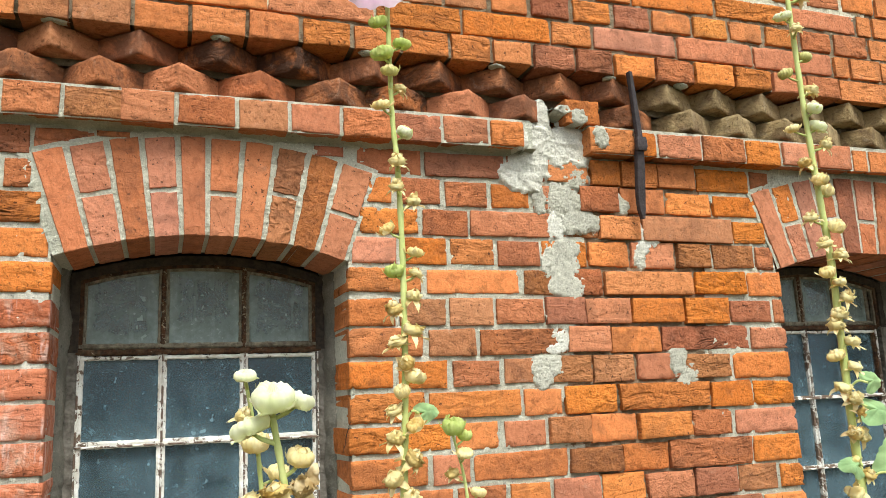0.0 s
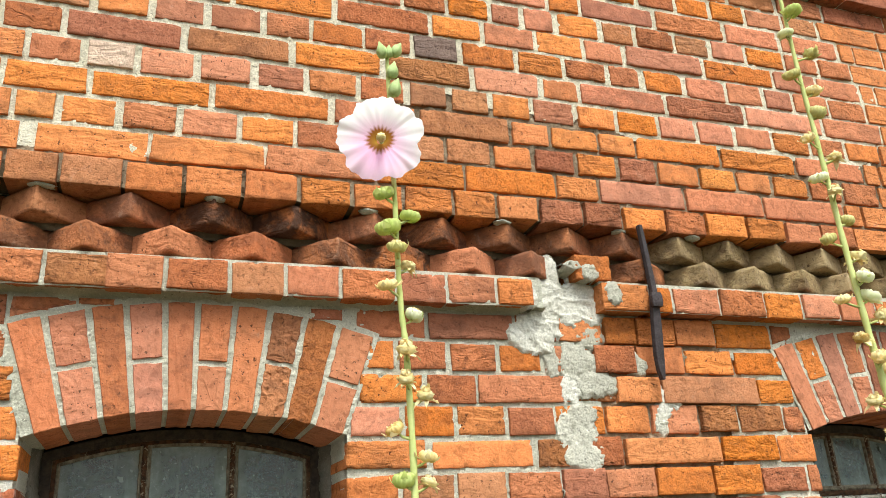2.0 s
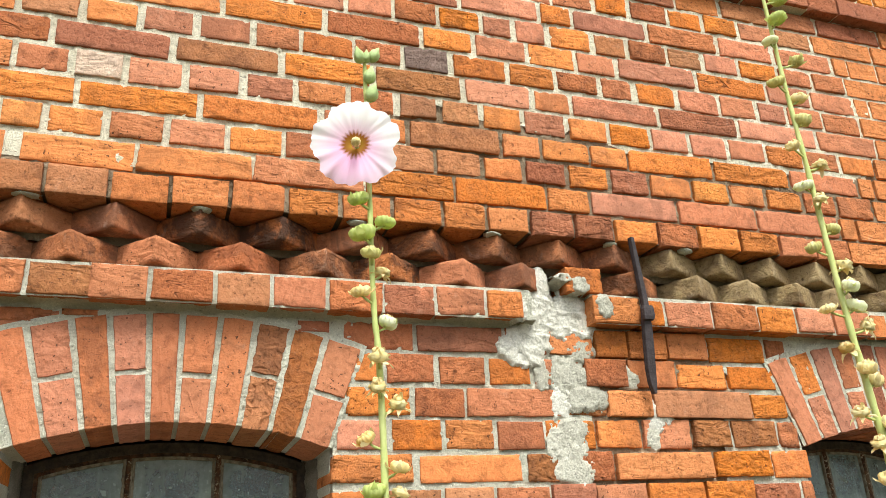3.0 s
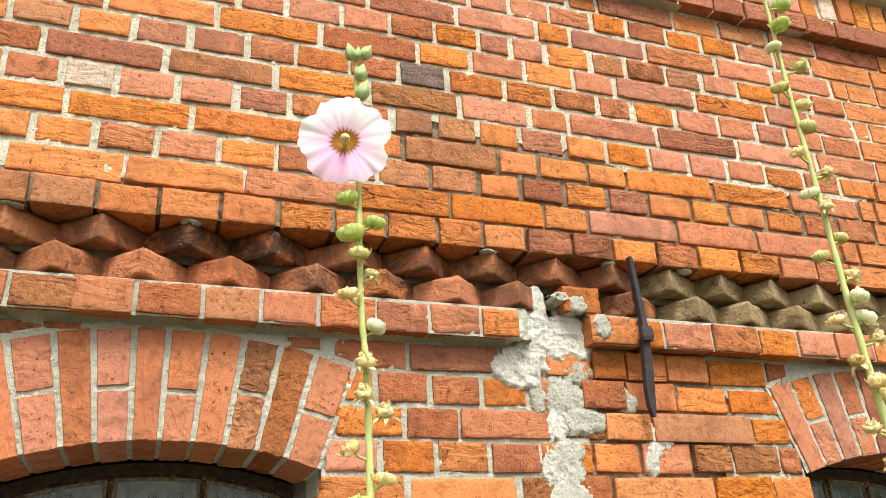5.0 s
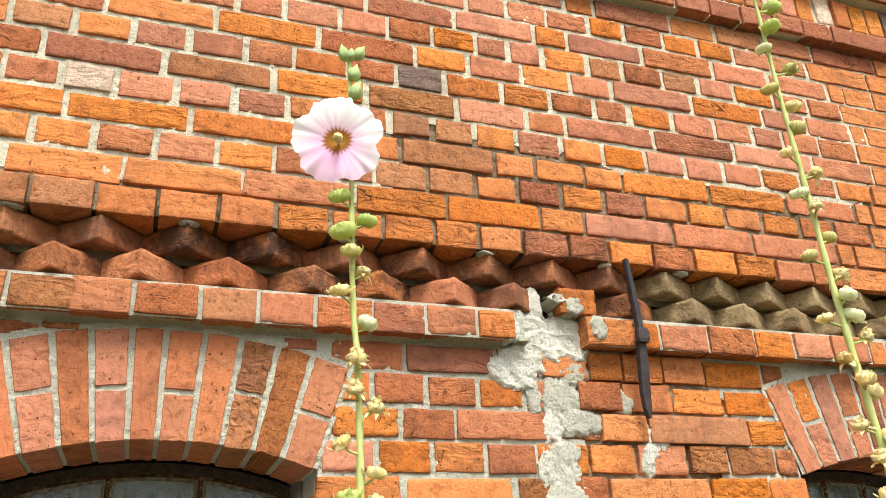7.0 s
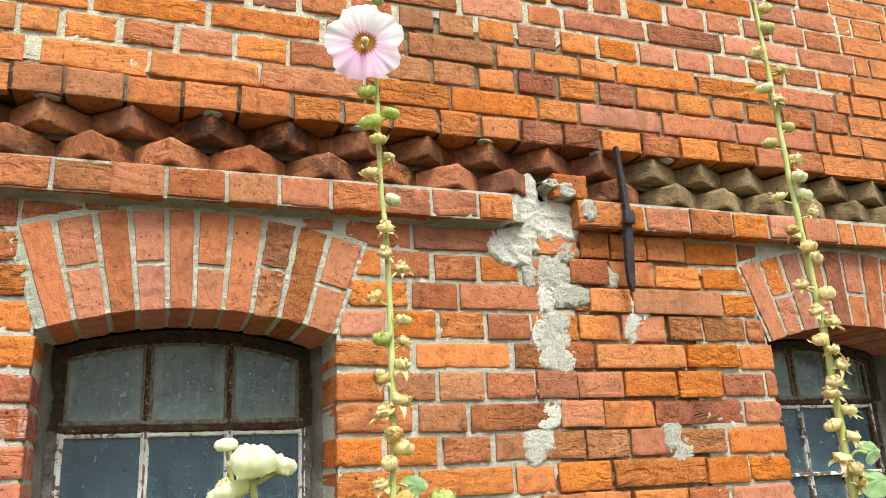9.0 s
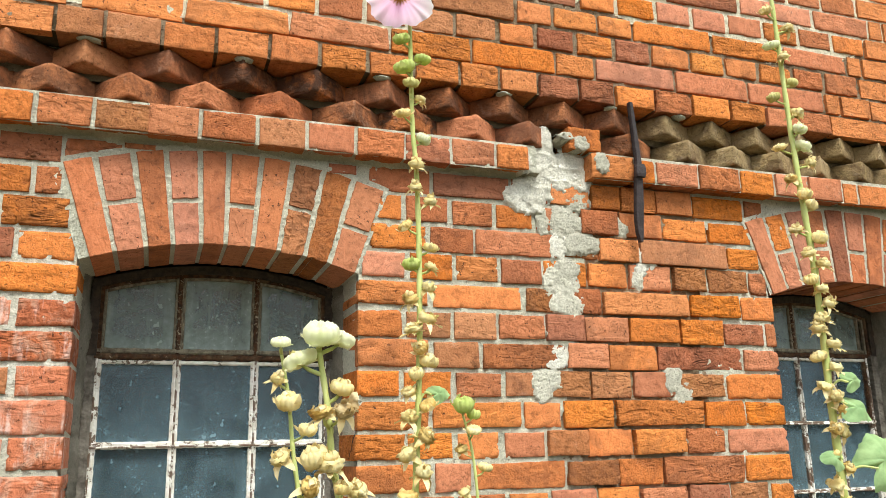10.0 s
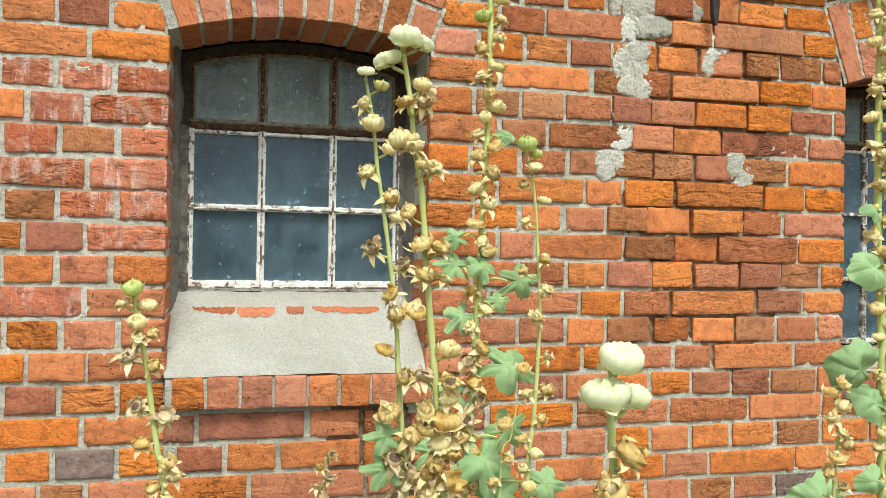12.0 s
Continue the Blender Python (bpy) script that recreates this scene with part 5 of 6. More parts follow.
def wrapped_pod(seed, flare=0.2, tall_k=1.0):
    """A ripe pod clasped by its five dry sepals, which fold up to a crumpled crown."""
    r = random.Random(seed)
    verts, faces = [], []
    na, nf = 4, 7
    for s in range(5):
        a0 = 2 * math.pi * s / 5 + r.uniform(-0.15, 0.15)
        lean = flare * r.uniform(-0.3, 1.6)
        high = r.uniform(0.85, 1.3) * tall_k
        twist = r.uniform(-0.5, 0.5)
        curl = r.uniform(-0.002, 0.003)
        base = len(verts)
        for j in range(nf + 1):
            f = j / nf
            rad = 0.0150 * math.sin(math.pi * min(1.0, 0.06 + f * 0.86)) ** 0.7 * (1 - 0.35 * f) + 0.012 * lean * f ** 3
            z = -0.0085 + 0.024 * high * f - 0.006 * lean * f ** 4
            wide = 0.74 * (1 - f ** 2.6) + 0.10 * (1 - f)
            for k in range(na + 1):
                u = 2 * k / na - 1
                ang = a0 + u * wide + twist * f * f
                fold = 0.0016 * math.cos(u * math.pi) * f + curl * abs(u) * f + 0.0085 * noise.noise((u * 2.4 + seed, f * 5, s)) * min(1.0, f * 3)
                rr = max(0.0012, rad + fold)
                verts.append((rr * math.cos(ang), rr * math.sin(ang), z + 0.0040 * f * noise.noise((u * 3, f * 5, s + seed))))
        for j in range(nf):
            for k in range(na):
                e = base + j * (na + 1) + k
                faces.append((e, e + 1, e + na + 2, e + na + 1))
    # the seed wheel inside
    base = len(verts)
    ring = 24
    for rad, z in ((0.004, -0.0085), (0.0118, -0.006), (0.0128, 0.0), (0.0100, 0.005), (0.003, 0.004)):
        for i in range(ring):
            a = 2 * math.pi * i / ring
            k = 1 + 0.06 * (-1) ** i
            verts.append((rad * k * math.cos(a), rad * k * math.sin(a), z))
    for j in range(4):
        for i in range(ring):
            a, b = base + j * ring + i, base + j * ring + (i + 1) % ring
            faces.append((a, b, b + ring, a + ring))
    faces.append(tuple(base + 4 * ring + i for i in range(ring)))
    return mesh_from("seed_pod", verts, faces, None, True)


def cup(seed, reach=0.021, wide=1.35):
    """Broad sepals that clasp a pod from below."""
    return star_calyx(seed, reach, 1.0, wide)


PODS = {
    "g": [(disc_pod(s, 1.35), POD_GREEN, cup(s, 0.021), POD_GREEN) for s in range(4)],
    "v": [(disc_pod(30 + s, 1.25), POD_PALE, cup(30 + s), POD_GREEN) for s in range(2)] + [(disc_pod(34 + s, 1.3), POD_OLIVE, cup(34 + s), POD_OLIVE) for s in range(3)],
    "f": [(disc_pod(80 + s, 1.05, 0.018), POD_PALE, star_calyx(80 + s, 0.015, 0.35, 1.6), POD_PALE) for s in range(4)],
    "c": [(disc_pod(10 + s, 1.25), POD_CREAM, cup(10 + s, 0.021), SEPAL) for s in range(4)] + [(wrapped_pod(14 + s, 0.6, 0.62), POD_CREAM, star_calyx(14 + s, 0.019, -0.5), SEPAL) for s in range(4)],
    "t": [(wrapped_pod(20 + s, 0.7, 0.82), POD_TAN, star_calyx(20 + s, 0.021, -0.8, 1.2), SEPAL) for s in range(4)] + [(disc_pod(70 + s), POD_TAN, cup(70 + s, 0.025, 2.1), SEPAL) for s in range(2)] + [(wrapped_pod(73 + s, 1.0, 0.75), POD_CREAM, star_calyx(73 + s, 0.022, -0.9, 1.2), SEPAL) for s in range(3)],
    "x": [(open_pod(30), POD_DRY, star_calyx(30, 0.026, -1.0, 1.3), SEPAL), (open_pod(31), POD_TAN, star_calyx(31, 0.026, -0.6, 1.4), SEPAL)] + [(wrapped_pod(35 + s, 1.5, 0.9), POD_DRY, star_calyx(35 + s, 0.026, -1.1, 1.3), SEPAL) for s in range(4)] + [(wrapped_pod(60 + s, 0.9, 0.85), POD_TAN, star_calyx(60 + s, 0.024, -1.0, 1.2), SEPAL) for s in range(3)],
}
TUFTS = [star_calyx(150 + s, 0.013, 2.2, 1.1, 0.002) for s in range(4)]
SEEDS = revolve("seed_head", [(0.001, 0.0), (0.0075, 0.0005), (0.0095, 0.003), (0.0070, 0.0060), (0.001, 0.0045)], 36, lambda a, f: (1 + 0.10 * math.cos(12 * a), 0.0006 * math.cos(12 * a)), SEED)


def leaf_mesh(seed, lobes=5, deep=0.32, teeth=0.06):
    """A palmate leaf in the xy plane, stalk end at the origin, tip along +y, about 1 long."""
    r = random.Random(seed)
    ph = r.uniform(0, 3)
    n, rings = 90, 7
    verts, faces = [(0, 0.34, 0.0)], []
    for k in range(1, rings + 1):
        f = k / rings
        for i in range(n):
            a = 2 * math.pi * i / n
            lobe = 1 - deep * (0.5 + 0.5 * math.cos(lobes * (a + math.pi) + 0.35 * math.sin(a * 2 + ph))) ** 1.4
            notch = 1 - 0.62 * max(0.0, -math.cos(a)) ** 14
            tooth = 1 + teeth * (abs(math.sin(a * 11 + ph)) - 0.6) * (0.6 + 0.4 * math.sin(a * 3)) + 0.09 * noise.noise((math.cos(a) * 3 + ph, math.sin(a) * 3, 0))
            rad = 0.50 * lobe * notch * (1 + (tooth - 1) * f * f) * f
            x, y = rad * math.sin(a), 0.34 + rad * 1.22 * math.cos(a)
            vein = abs(math.sin(lobes * a / 2))
            z = -0.22 * f * f + 0.11 * vein * f + 0.15 * noise.noise((x * 3 + ph, y * 3, 1)) - 0.10 * (x * x) * 2
            verts.append((x, y, z))
    for i in range(n):
        faces.append((0, 1 + i, 1 + (i + 1) % n))
    for k in range(rings - 1):
        for i in range(n):
            a, b = 1 + k * n, 1 + (k + 1) * n
            faces.append((a + i, b + i, b + (i + 1) % n, a + (i + 1) % n))
    return mesh_from("leaf", verts, faces, None, True)


LEAVES = [leaf_mesh(1), leaf_mesh(2, 5, 0.34), leaf_mesh(3, 5, 0.38, 0.14), leaf_mesh(4, 5, 0.44, 0.14), leaf_mesh(5, 3, 0.25), leaf_mesh(6, 5, 0.13)]
VIEW = Vector((-0.25, -1.0, -0.02)).normalized()    # the way the camera lies from the plants; pods are turned to fit its view


class Hollyhock:
    def __init__(self, label, line, r0, r1, seed, mat=None):
        """line: stem points from the top down; the foot is added at the ground."""
        self.r = random.Random(seed)
        last = Vector(line[-1])
        foot = (last.x + self.r.uniform(0.0, 0.05), last.y + 0.02, GROUND - 0.02)
        mid = last.lerp(Vector(foot), 0.5) + Vector((0.012, 0.0, 0.0))
        self.line = smooth_line([foot, mid] + [tuple(p) for p in reversed(line)])
        self.root = holder("hollyhock", label, "hollyhock", group="hollyhocks by the wall", at=(foot[0], foot[1], GROUND))
        self.add("stem", tube_mesh("stem", self.line, r0, r1, mat or STEM), None)
        self.turn = self.r.uniform(0, 6)

    def add(self, name, me, mat, parent=None, m=None, label=""):
        ob = part(name, me, parent or self.root, label, mat)
        if parent is None:
            ob.matrix_parent_inverse = Matrix.Translation(-self.root.location)
        if m is not None:
            ob.matrix_basis = m
        return ob

    def at(self, z):
        """The stem's point at a height."""
        best = self.line[-1]
        for a, b in zip(self.line, self.line[1:]):
            if (a.z - z) * (b.z - z) <= 0 and a.z != b.z:
                return a.lerp(b, (z - a.z) / (b.z - a.z))
        return best

    def pod(self, z, side, kind, size=1.0, lift=0.45):
        """A pod on a short stalk; side: -1 left, 1 right, 0 to the front, as seen from the camera."""
        s = self.at(z)
        across = Vector((0.97, -0.24, 0.0))
        out = (across * side + VIEW * self.r.uniform(0.35, 0.8) * (1.0 if abs(side) > 0.4 else 1.4)).normalized()
        out = (out + Vector((0, 0, lift * self.r.uniform(0.5, 1.2)))).normalized()
        return self.hang(s, s + out * (0.016 + 0.004 * abs(side)) * size, kind, size)

    def pod_at(self, x, z, kind, size=1.0):
        """A pod whose middle stands at (x, z)."""
        s = self.at(z - 0.012)
        side = x - s.x
        front = -0.014 if abs(side) < 0.010 else self.r.uniform(-0.010, 0.004)
        return self.hang(s, Vector((x, s.y + front, z)), kind, size)

    def hang(self, s, c, kind, size):
        out = (c - s).normalized()
        axis = (out * self.r.uniform(0.1, 0.7) + Vector((0, 0, 1.0)) + VIEW * self.r.uniform(-0.1, 0.45)).normalized()
        if kind in "tx":
            axis = (axis + Vector((self.r.uniform(-0.6, 0.6), self.r.uniform(-0.5, 0.2), self.r.uniform(-0.5, 0.2)))).normalized()
        rot = axis.to_track_quat("Z", "Y").to_matrix().to_4x4()
        me, mat, cal, cmat = self.r.choice(PODS[kind])
        k = size * self.r.uniform(0.92, 1.10)
        m = Matrix.Translation(c) @ rot @ Matrix.Rotation(self.r.uniform(0, 6.28), 4, "Z") @ Matrix.Diagonal((k * self.r.uniform(0.85, 1.1), k * self.r.uniform(0.8, 1.1), k * self.r.uniform(0.75, 1.15), 1))
        ob = self.add("seed_pod", me, mat, None, m)
        self.add("calyx", cal, cmat, ob)
        if kind == "x" and self.r.random() < 0.5:
            self.add("seed_head", SEEDS, SEED, ob)
        elif kind in "gvct" and self.r.random() < 0.55:
            self.add("withered_petals", self.r.choice(TUFTS), POD_GREEN if kind == "g" else SEPAL, ob)
        st = tube_mesh("stalk", [s, s.lerp(c, 0.6) - Vector((0, 0, 0.003)), c - axis * 0.006 * k], 0.0022 * size, 0.0018 * size, STEM, 6)
        self.add("stalk", st, None)
        return ob

    def pods(self, z0, z1, gap, kinds, size=1.0):
        """Pods down the stem from z0 to z1; kinds: a string of kinds from the top down, by share."""
        z, i = z0, 0
        while z > z1:
            f = (z0 - z) / max(1e-6, z0 - z1)
            kind = kinds[min(len(kinds) - 1, int(f * len(kinds)))]
            side = (1, -1, 0.7, -0.8, 0.1, 1, -0.3, -1)[i % 8] * self.r.uniform(0.8, 1.1)
            self.pod(z, side, kind, size)
            i += 1
            z -= gap * self.r.uniform(0.7, 1.3)

    def leaf(self, x, y, z, size, roll, pitch, mat=None, which=0, from_z=None):
        """A leaf whose stalk end is at (x, y, z), joined to the stem by its stalk."""
        m = pose(x, y, z, 62 + pitch, 0, 0) @ pose(0, 0, 0, 0, 0, roll) @ Matrix.Scale(size, 4)
        self.add("leaf", LEAVES[which % len(LEAVES)], mat or LEAF, None, m)
        s = self.at(from_z if from_z is not None else z - 0.01)
        e = Vector((x, y, z))
        self.add("stalk", tube_mesh("stalk", smooth_line([s, s.lerp(e, 0.5) + Vector((0, 0, 0.008)), e], 5), 0.0020, 0.0016, STEM, 6), None)


def petal_mesh():
    """Five broad overlapping petals as one softly waved dish in the xy plane, facing +z."""
    n, rings = 200, 16
    verts, faces = [], []
    for k in range(rings + 1):
        f = k / rings
        for i in range(n):
            a = 2 * math.pi * i / n
            cleft = abs(math.cos(2.5 * a + 0.4))
            lobe = 1 - 0.13 * cleft ** 10 * f * f
            rim = 1 + f * f * (0.085 * noise.noise((math.cos(a) * 2.5, math.sin(a) * 2.5, 2)) + 0.055 * noise.noise((math.cos(a) * 8, math.sin(a) * 8, 5)) + 0.012 * noise.noise((math.cos(a) * 20, math.sin(a) * 20, 7)))
            rad = (0.004 + 0.0405 * f) * lobe * rim
            z = 0.011 * f ** 0.6 - 0.005 * f ** 3 + f * f * (0.0014 * math.cos(5 * a + 0.8) + 0.0030 * noise.noise((math.cos(a) * 5, math.sin(a) * 5, 8)))
            verts.append((rad * math.cos(a), rad * math.sin(a), z))
    for k in range(rings):
        for i in range(n):
            p, q = k * n + i, k * n + (i + 1) % n
            faces.append((p, q, q + n, p + n))
    return mesh_from("petals", verts, faces, PETAL, True)


# the flowering stalk
tall = Hollyhock("tall hollyhock in seed with one pale pink open flower", [(-0.354, -0.945, 0.436), (-0.353, -0.945, 0.367), (-0.351, -0.945, 0.248), (-0.349, -0.945, 0.10), (-0.344, -0.945, 0.03), (-0.341, -0.945, -0.10), (-0.343, -0.945, -0.25), (-0.350, -0.945, -0.41), (-0.355, -0.945, -0.546), (-0.363, -0.945, -0.71), (-0.370, -0.945, -0.83)], 0.0060, 0.0026, 3)
bud_me = revolve("bud", [(0.0008, -0.010), (0.006, -0.008), (0.0078, -0.002), (0.0068, 0.004), (0.0035, 0.010), (0.0006, 0.016)], 20, lambda a, f: (1 + 0.10 * math.cos(5 * a), 0.0))
for x, z, tilt, k in ((-0.362, 0.428, -14, 0.95), (-0.343, 0.432, 28, 0.95), (-0.353, 0.428, 4, 0.75), (-0.349, 0.400, 12, 1.0), (-0.347, 0.374, 18, 1.1)):
    tall.add("bud", bud_me, BUD, None, pose(x, -0.951, z, 0, tilt, 0) @ Matrix.Scale(k, 4))
for x, z, kind, k in ((-0.366, 0.227, "g", 0.80), (-0.333, 0.200, "g", 0.80), (-0.362, 0.182, "g", 0.82), (-0.354, 0.155, "v", 0.76), (-0.337, 0.138, "c", 0.74), (-0.366, 0.109, "c", 0.74), (-0.333, 0.076, "v", 0.68),
                      (-0.348, 0.033, "c", 0.74), (-0.350, 0.0, "c", 0.70), (-0.326, -0.017, "c", 0.70), (-0.361, -0.054, "t", 0.70), (-0.326, -0.084, "c", 0.72), (-0.353, -0.108, "g", 0.74), (-0.324, -0.110, "c", 0.70)):
    tall.pod_at(x, z, kind, k)
tall.pods(-0.145, -0.345, 0.021, "tctctt", 0.76)
tall.pods(-0.345, -0.880, 0.025, "tttxtt", 0.78)
f_at = Vector((-0.372, -0.966, 0.289))
f_rot = Vector((-0.20, -0.85, -0.20)).to_track_quat("Z", "Y").to_matrix().to_4x4()
flower = tall.add("flower", petal_mesh(), None, None, Matrix.Translation(f_at) @ f_rot @ Matrix.Scale(1.19, 4), "pale pink hollyhock flower with a brown-gold eye")
tall.add("stamen_column", revolve("stamen_column", [(0.002, 0.0), (0.0030, 0.005), (0.0042, 0.009), (0.0048, 0.013), (0.0036, 0.0165), (0.0008, 0.018)], 24, lambda a, f: (1 + 0.16 * math.cos(9 * a + 8 * f), 0.0004 * math.cos(7 * a))), STAMEN, flower)
tall.add("calyx", star_calyx(77, 0.020, 0.3), POD_GREEN, flower)
tall.add("stalk", tube_mesh("stalk", [tall.at(0.285), f_at - f_rot.to_3x3() @ Vector((0, 0, 0.004))], 0.0022, 0.0022, STEM, 6), None)
for x, y, z, s, roll, pitch, w in ((-0.380, -0.957, -0.430, 0.036, 100, 10, 3), (-0.374, -0.951, -0.475, 0.050, 75, 0, 2), (-0.358, -0.957, -0.458, 0.044, 190, 0, 2), (-0.312, -0.951, -0.494, 0.056, -85, 15, 3), (-0.328, -0.95, -0.285, 0.030, -80, 10, 4),
                                  (-0.366, -0.945, -0.535, 0.052, 130, 5, 3), (-0.338, -0.951, -0.528, 0.036, -75, 10, 2), (-0.338, -0.951, -0.605, 0.080, -115, -5, 3), (-0.370, -0.945, -0.660, 0.056, 70, 0, 0),
                                  (-0.352, -0.957, -0.720, 0.090, -175, 0, 3), (-0.325, -0.951, -0.722, 0.062, -60, 10, 3), (-0.340, -0.951, -0.785, 0.072, -130, 5, 3), (-0.270, -0.951, -0.790, 0.060, -100, 5, 2)):
    tall.leaf(x, y, z, s, roll, pitch, None, w)

# the stalk before the second window
right = Hollyhock("tall hollyhock stalk full of cream seed pods", [(0.258, -1.01, 0.66), (0.262, -1.01, 0.606), (0.263, -1.01, 0.45), (0.267, -1.01, 0.30), (0.270, -1.01, 0.15), (0.276, -1.01, 0.02), (0.283, -1.01, -0.098), (0.282, -1.01, -0.288), (0.284, -1.01, -0.426), (0.293, -1.01, -0.579), (0.297, -1.01, -0.829)], 0.0078, 0.0022, 5)
for x, z, kind, k in ((0.262, 0.648, "g", 0.70), (0.287, 0.605, "g", 0.80), (0.266, 0.557, "g", 0.80), (0.252, 0.522, "f", 0.74), (0.287, 0.488, "v", 0.76), (0.241, 0.445, "v", 0.72), (0.277, 0.424, "c", 0.74), (0.276, 0.388, "v", 0.72), (0.243, 0.340, "c", 0.72), (0.290, 0.318, "c", 0.76),
                      (0.254, 0.283, "v", 0.70), (0.262, 0.257, "c", 0.78), (0.287, 0.221, "v", 0.74), (0.247, 0.190, "v", 0.72), (0.287, 0.167, "c", 0.82), (0.276, 0.132, "v", 0.76), (0.286, 0.108, "f", 0.80), (0.247, 0.104, "c", 0.76), (0.299, 0.081, "c", 0.76), (0.258, 0.050, "t", 0.72), (0.270, 0.022, "c", 0.82), (0.293, 0.010, "c", 0.74), (0.258, -0.031, "c", 0.80)):
    right.pod_at(x, z, kind, k)
right.pods(-0.050, -0.348, 0.021, "ccct", 0.78)
right.pods(-0.348, -0.84, 0.026, "tctc", 0.72)
for x, y, z, s, roll, pitch, w in ((0.300, -1.03, -0.270, 0.034, -75, 15, 4), (0.292, -1.03, -0.302, 0.050, -110, 0, 4), (0.335, -1.03, -0.395, 0.085, -60, 10, 5), (0.270, -1.03, -0.380, 0.034, 80, 0, 4),
                                  (0.282, -1.03, -0.466, 0.068, 96, 5, 5), (0.246, -1.05, -0.628, 0.088, 78, 48, 5), (0.286, -1.03, -0.690, 0.064, 50, 5, 5), (0.325, -1.02, -0.545, 0.070, -70, 0, 5), (0.190, -1.05, -0.835, 0.095, 72, 35, 5), (0.272, -1.04, -0.790, 0.050, 100, 20, 4)):
    right.leaf(x, y, z, s, roll, pitch, None, w)

# two stalks before the first window
c1 = Hollyhock("slender hollyhock stalk with small drying pods", [(-0.551, -1.115, -0.248), (-0.541, -1.115, -0.302), (-0.535, -1.115, -0.356), (-0.524, -1.115, -0.424), (-0.510, -1.115, -0.533), (-0.505, -1.115, -0.614), (-0.494, -1.115, -0.748), (-0.490, -1.115, -0.90)], 0.0044, 0.0018, 8)
for x, z, kind, k in ((-0.553, -0.242, "f", 0.78), (-0.532, -0.256, "v", 0.70), (-0.554, -0.279, "t", 0.68), (-0.543, -0.304, "c", 0.78), (-0.522, -0.332, "c", 0.72), (-0.549, -0.360, "t", 0.72), (-0.517, -0.390, "t", 0.82), (-0.511, -0.412, "t", 0.74), (-0.541, -0.451, "x", 0.76), (-0.501, -0.471, "x", 0.70),
                      (-0.520, -0.505, "t", 0.70), (-0.512, -0.529, "t", 0.82), (-0.486, -0.526, "t", 0.80), (-0.522, -0.573, "t", 0.66), (-0.498, -0.604, "x", 0.82), (-0.517, -0.648, "t", 0.80)):
    c1.pod_at(x, z, kind, k)
c1.pods(-0.680, -0.90, 0.026, "xxt", 0.78)
for x, y, z, s, roll, pitch, w in ((-0.503, -1.12, -0.676, 0.046, 85, 0, 3), (-0.503, -1.12, -0.718, 0.050, 80, 0, 3), (-0.478, -1.11, -0.700, 0.050, -80, 0, 2)):
    c1.leaf(x, y, z, s, roll, pitch, None, w)
c2 = Hollyhock("hollyhock stalk topped by fat cream pods, drying below", [(-0.560, -1.375, -0.274), (-0.551, -1.375, -0.327), (-0.548, -1.375, -0.362), (-0.541, -1.375, -0.397), (-0.532, -1.375, -0.503), (-0.522, -1.375, -0.613), (-0.514, -1.375, -0.75)], 0.0040, 0.0022, 9)
for x, z, kind, k in ((-0.560, -0.268, "f", 0.90), (-0.543, -0.270, "f", 0.74), (-0.573, -0.286, "f", 0.76), (-0.541, -0.307, "c", 0.72), (-0.559, -0.326, "t", 0.62), (-0.542, -0.324, "x", 0.56), (-0.563, -0.358, "c", 0.66), (-0.552, -0.362, "c", 0.62), (-0.543, -0.379, "c", 0.52), (-0.530, -0.381, "t", 0.56),
                      (-0.553, -0.420, "t", 0.60), (-0.543, -0.449, "t", 0.58), (-0.526, -0.451, "t", 0.60), (-0.540, -0.476, "t", 0.58), (-0.520, -0.478, "t", 0.60), (-0.513, -0.542, "c", 0.72), (-0.536, -0.565, "x", 0.62), (-0.515, -0.570, "x", 0.60)):
    c2.pod_at(x, z, kind, k)
c2.pods(-0.588, -0.76, 0.010, "txtc", 0.66)

# smaller stalks
small = Hollyhock("small hollyhock stalk with pale green top pods", [(-0.304, -0.996, -0.303), (-0.289, -0.996, -0.366), (-0.282, -0.996, -0.454), (-0.278, -0.996, -0.527), (-0.280, -0.996, -0.607), (-0.285, -0.996, -0.686), (-0.293, -0.996, -0.82)], 0.0042, 0.0016, 12)
for x, z, kind, k in ((-0.305, -0.301, "g", 0.74), (-0.287, -0.312, "g", 0.60), (-0.293, -0.332, "c", 0.62), (-0.303, -0.355, "t", 0.54), (-0.273, -0.378, "c", 0.58), (-0.301, -0.407, "t", 0.60), (-0.277, -0.462, "t", 0.66), (-0.306, -0.479, "t", 0.58), (-0.271, -0.504, "t", 0.58), (-0.288, -0.542, "t", 0.62), (-0.265, -0.600, "x", 0.62), (-0.304, -0.614, "t", 0.56), (-0.267, -0.647, "t", 0.62)):
    small.pod_at(x, z, kind, k)
small.pods(-0.690, -0.83, 0.026, "xct", 0.66)
thin = Hollyhock("thin dry side stalk with small pods", [(-0.309, -1.0, -0.652), (-0.320, -1.0, -0.71), (-0.335, -1.0, -0.79)], 0.002, 0.001, 13)
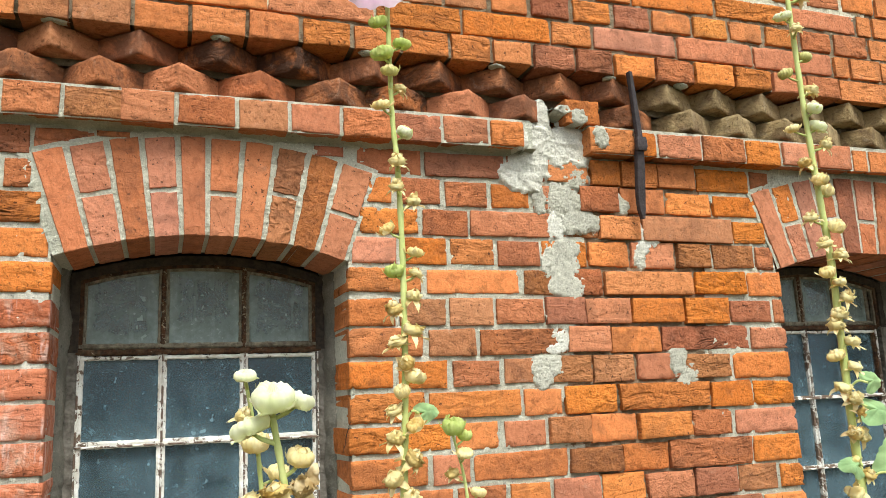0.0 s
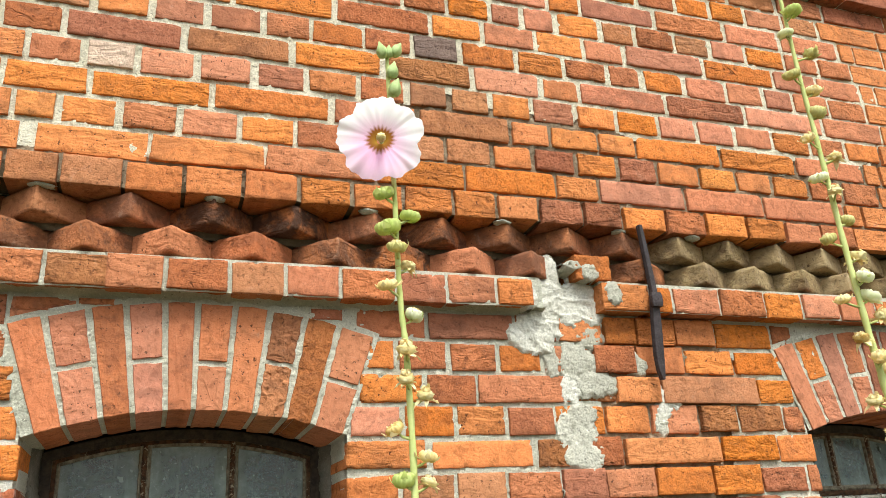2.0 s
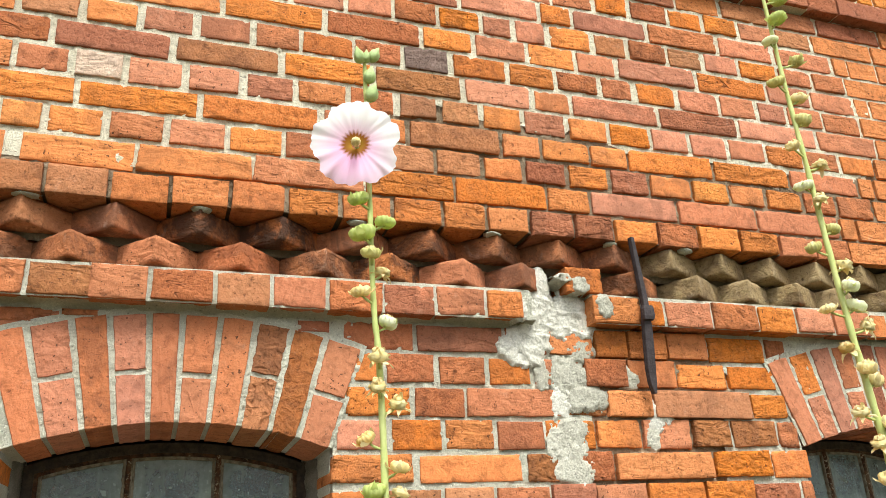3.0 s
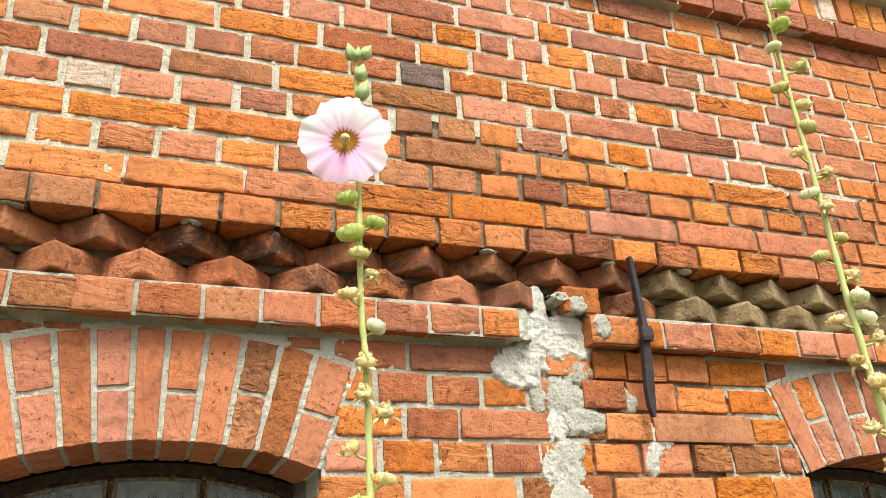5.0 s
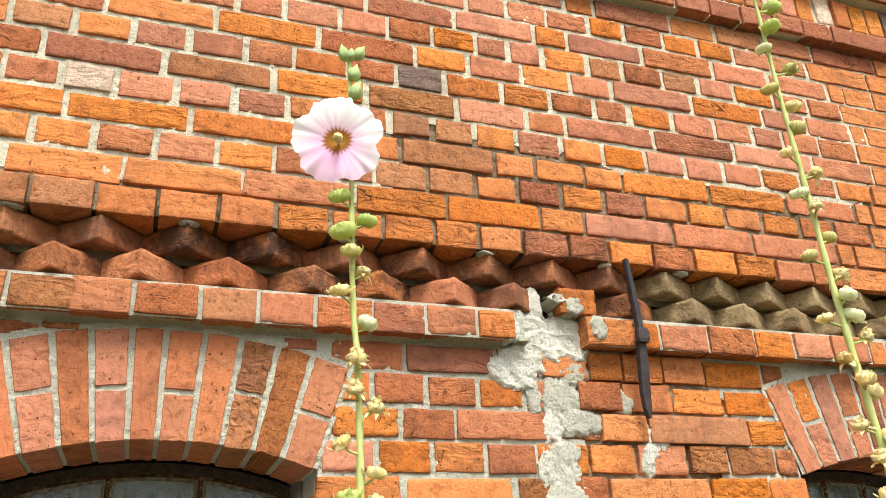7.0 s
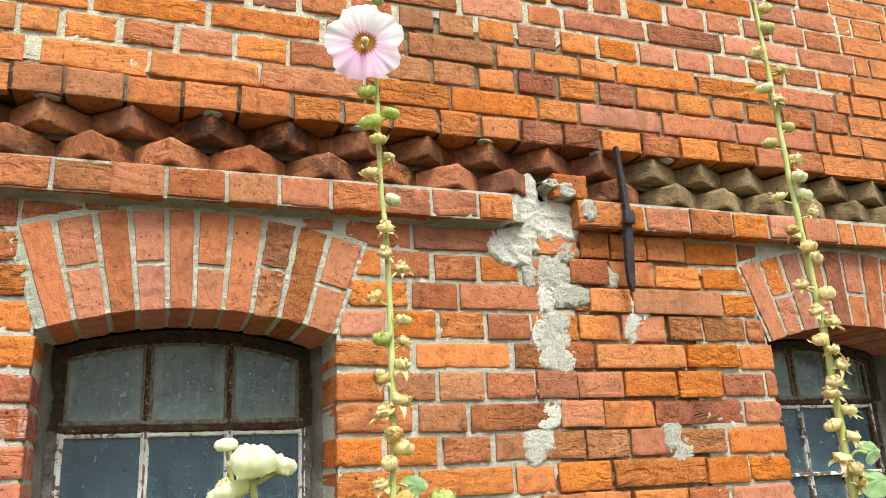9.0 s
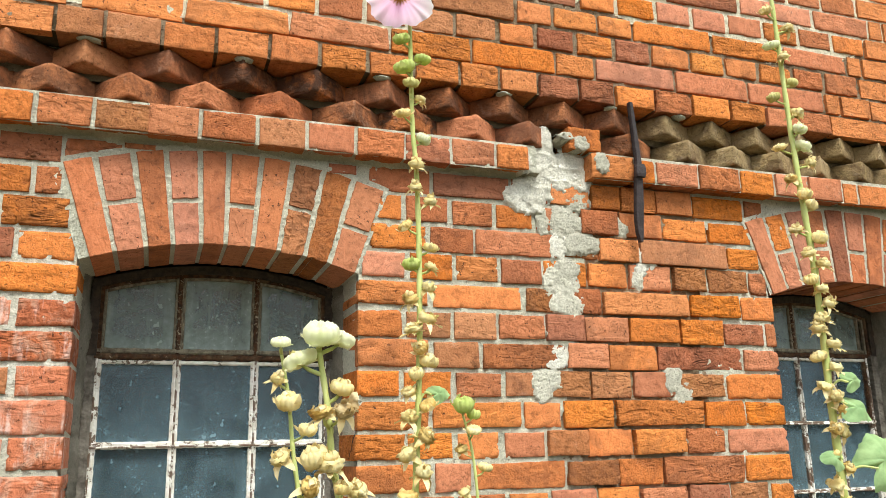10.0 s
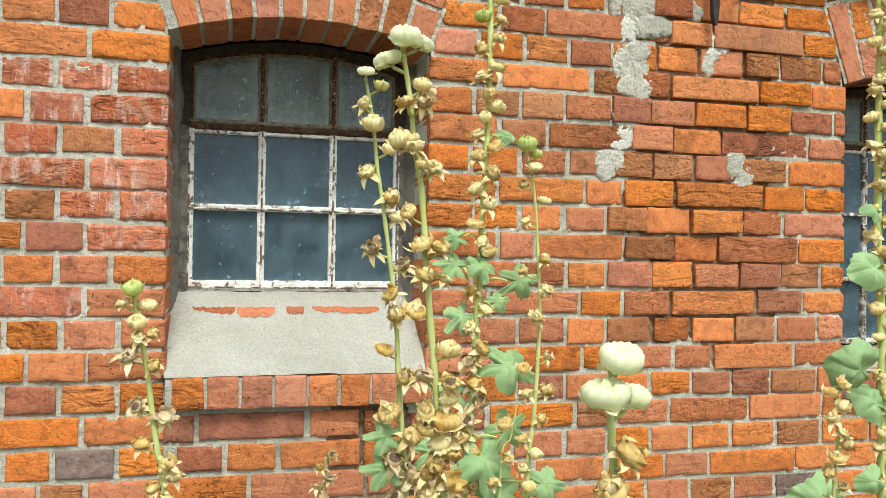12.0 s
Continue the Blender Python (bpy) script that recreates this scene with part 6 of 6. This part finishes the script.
thin.pods(-0.652, -0.80, 0.035, "t", 0.65)
left = Hollyhock("hollyhock stalk with ragged papery sepals", [(-0.819, -1.01, -0.508), (-0.816, -1.01, -0.529), (-0.811, -1.01, -0.557), (-0.802, -1.01, -0.602), (-0.796, -1.01, -0.651), (-0.788, -1.01, -0.708), (-0.778, -1.01, -0.79)], 0.0050, 0.0026, 14)
for x, z, kind, k in ((-0.818, -0.504, "g", 0.80), (-0.831, -0.522, "c", 0.66), (-0.802, -0.525, "c", 0.70), (-0.813, -0.545, "c", 0.66), (-0.811, -0.562, "t", 0.62), (-0.795, -0.560, "t", 0.56), (-0.823, -0.588, "x", 0.72), (-0.793, -0.599, "x", 0.68), (-0.813, -0.651, "x", 0.68), (-0.780, -0.665, "x", 0.76), (-0.806, -0.697, "x", 0.70), (-0.772, -0.719, "x", 0.74)):
    left.pod_at(x, z, kind, k)
left.pods(-0.740, -0.82, 0.022, "tx", 0.76)
near = Hollyhock("hollyhock stalk with three fat pale green pods", [(-0.520, -1.71, -0.512), (-0.520, -1.71, -0.538), (-0.517, -1.71, -0.577), (-0.511, -1.71, -0.70)], 0.0030, 0.0018, 15)
for x, z, kind, k in ((-0.522, -0.506, "f", 0.70), (-0.530, -0.523, "f", 0.70), (-0.508, -0.527, "f", 0.62), (-0.516, -0.552, "t", 0.66), (-0.526, -0.570, "t", 0.56)):
    near.pod_at(x, z, kind, k)
near.pods(-0.60, -0.70, 0.03, "tx", 0.6)
dry = Hollyhock("dry hollyhock stalk with yellow-brown pods", [(0.043, -1.2, -0.618), (0.050, -1.2, -0.665), (0.048, -1.2, -0.716), (0.046, -1.2, -0.80)], 0.003, 0.0013, 16)
dry.pods(-0.614, -0.82, 0.020, "ttxx", 0.62)
brown = Hollyhock("short brown dead flower spike", [(-0.589, -1.10, -0.702), (-0.590, -1.10, -0.729), (-0.591, -1.10, -0.80)], 0.004, 0.003, 17, POD_DRY)
brown.pods(-0.702, -0.81, 0.011, "x", 0.45)
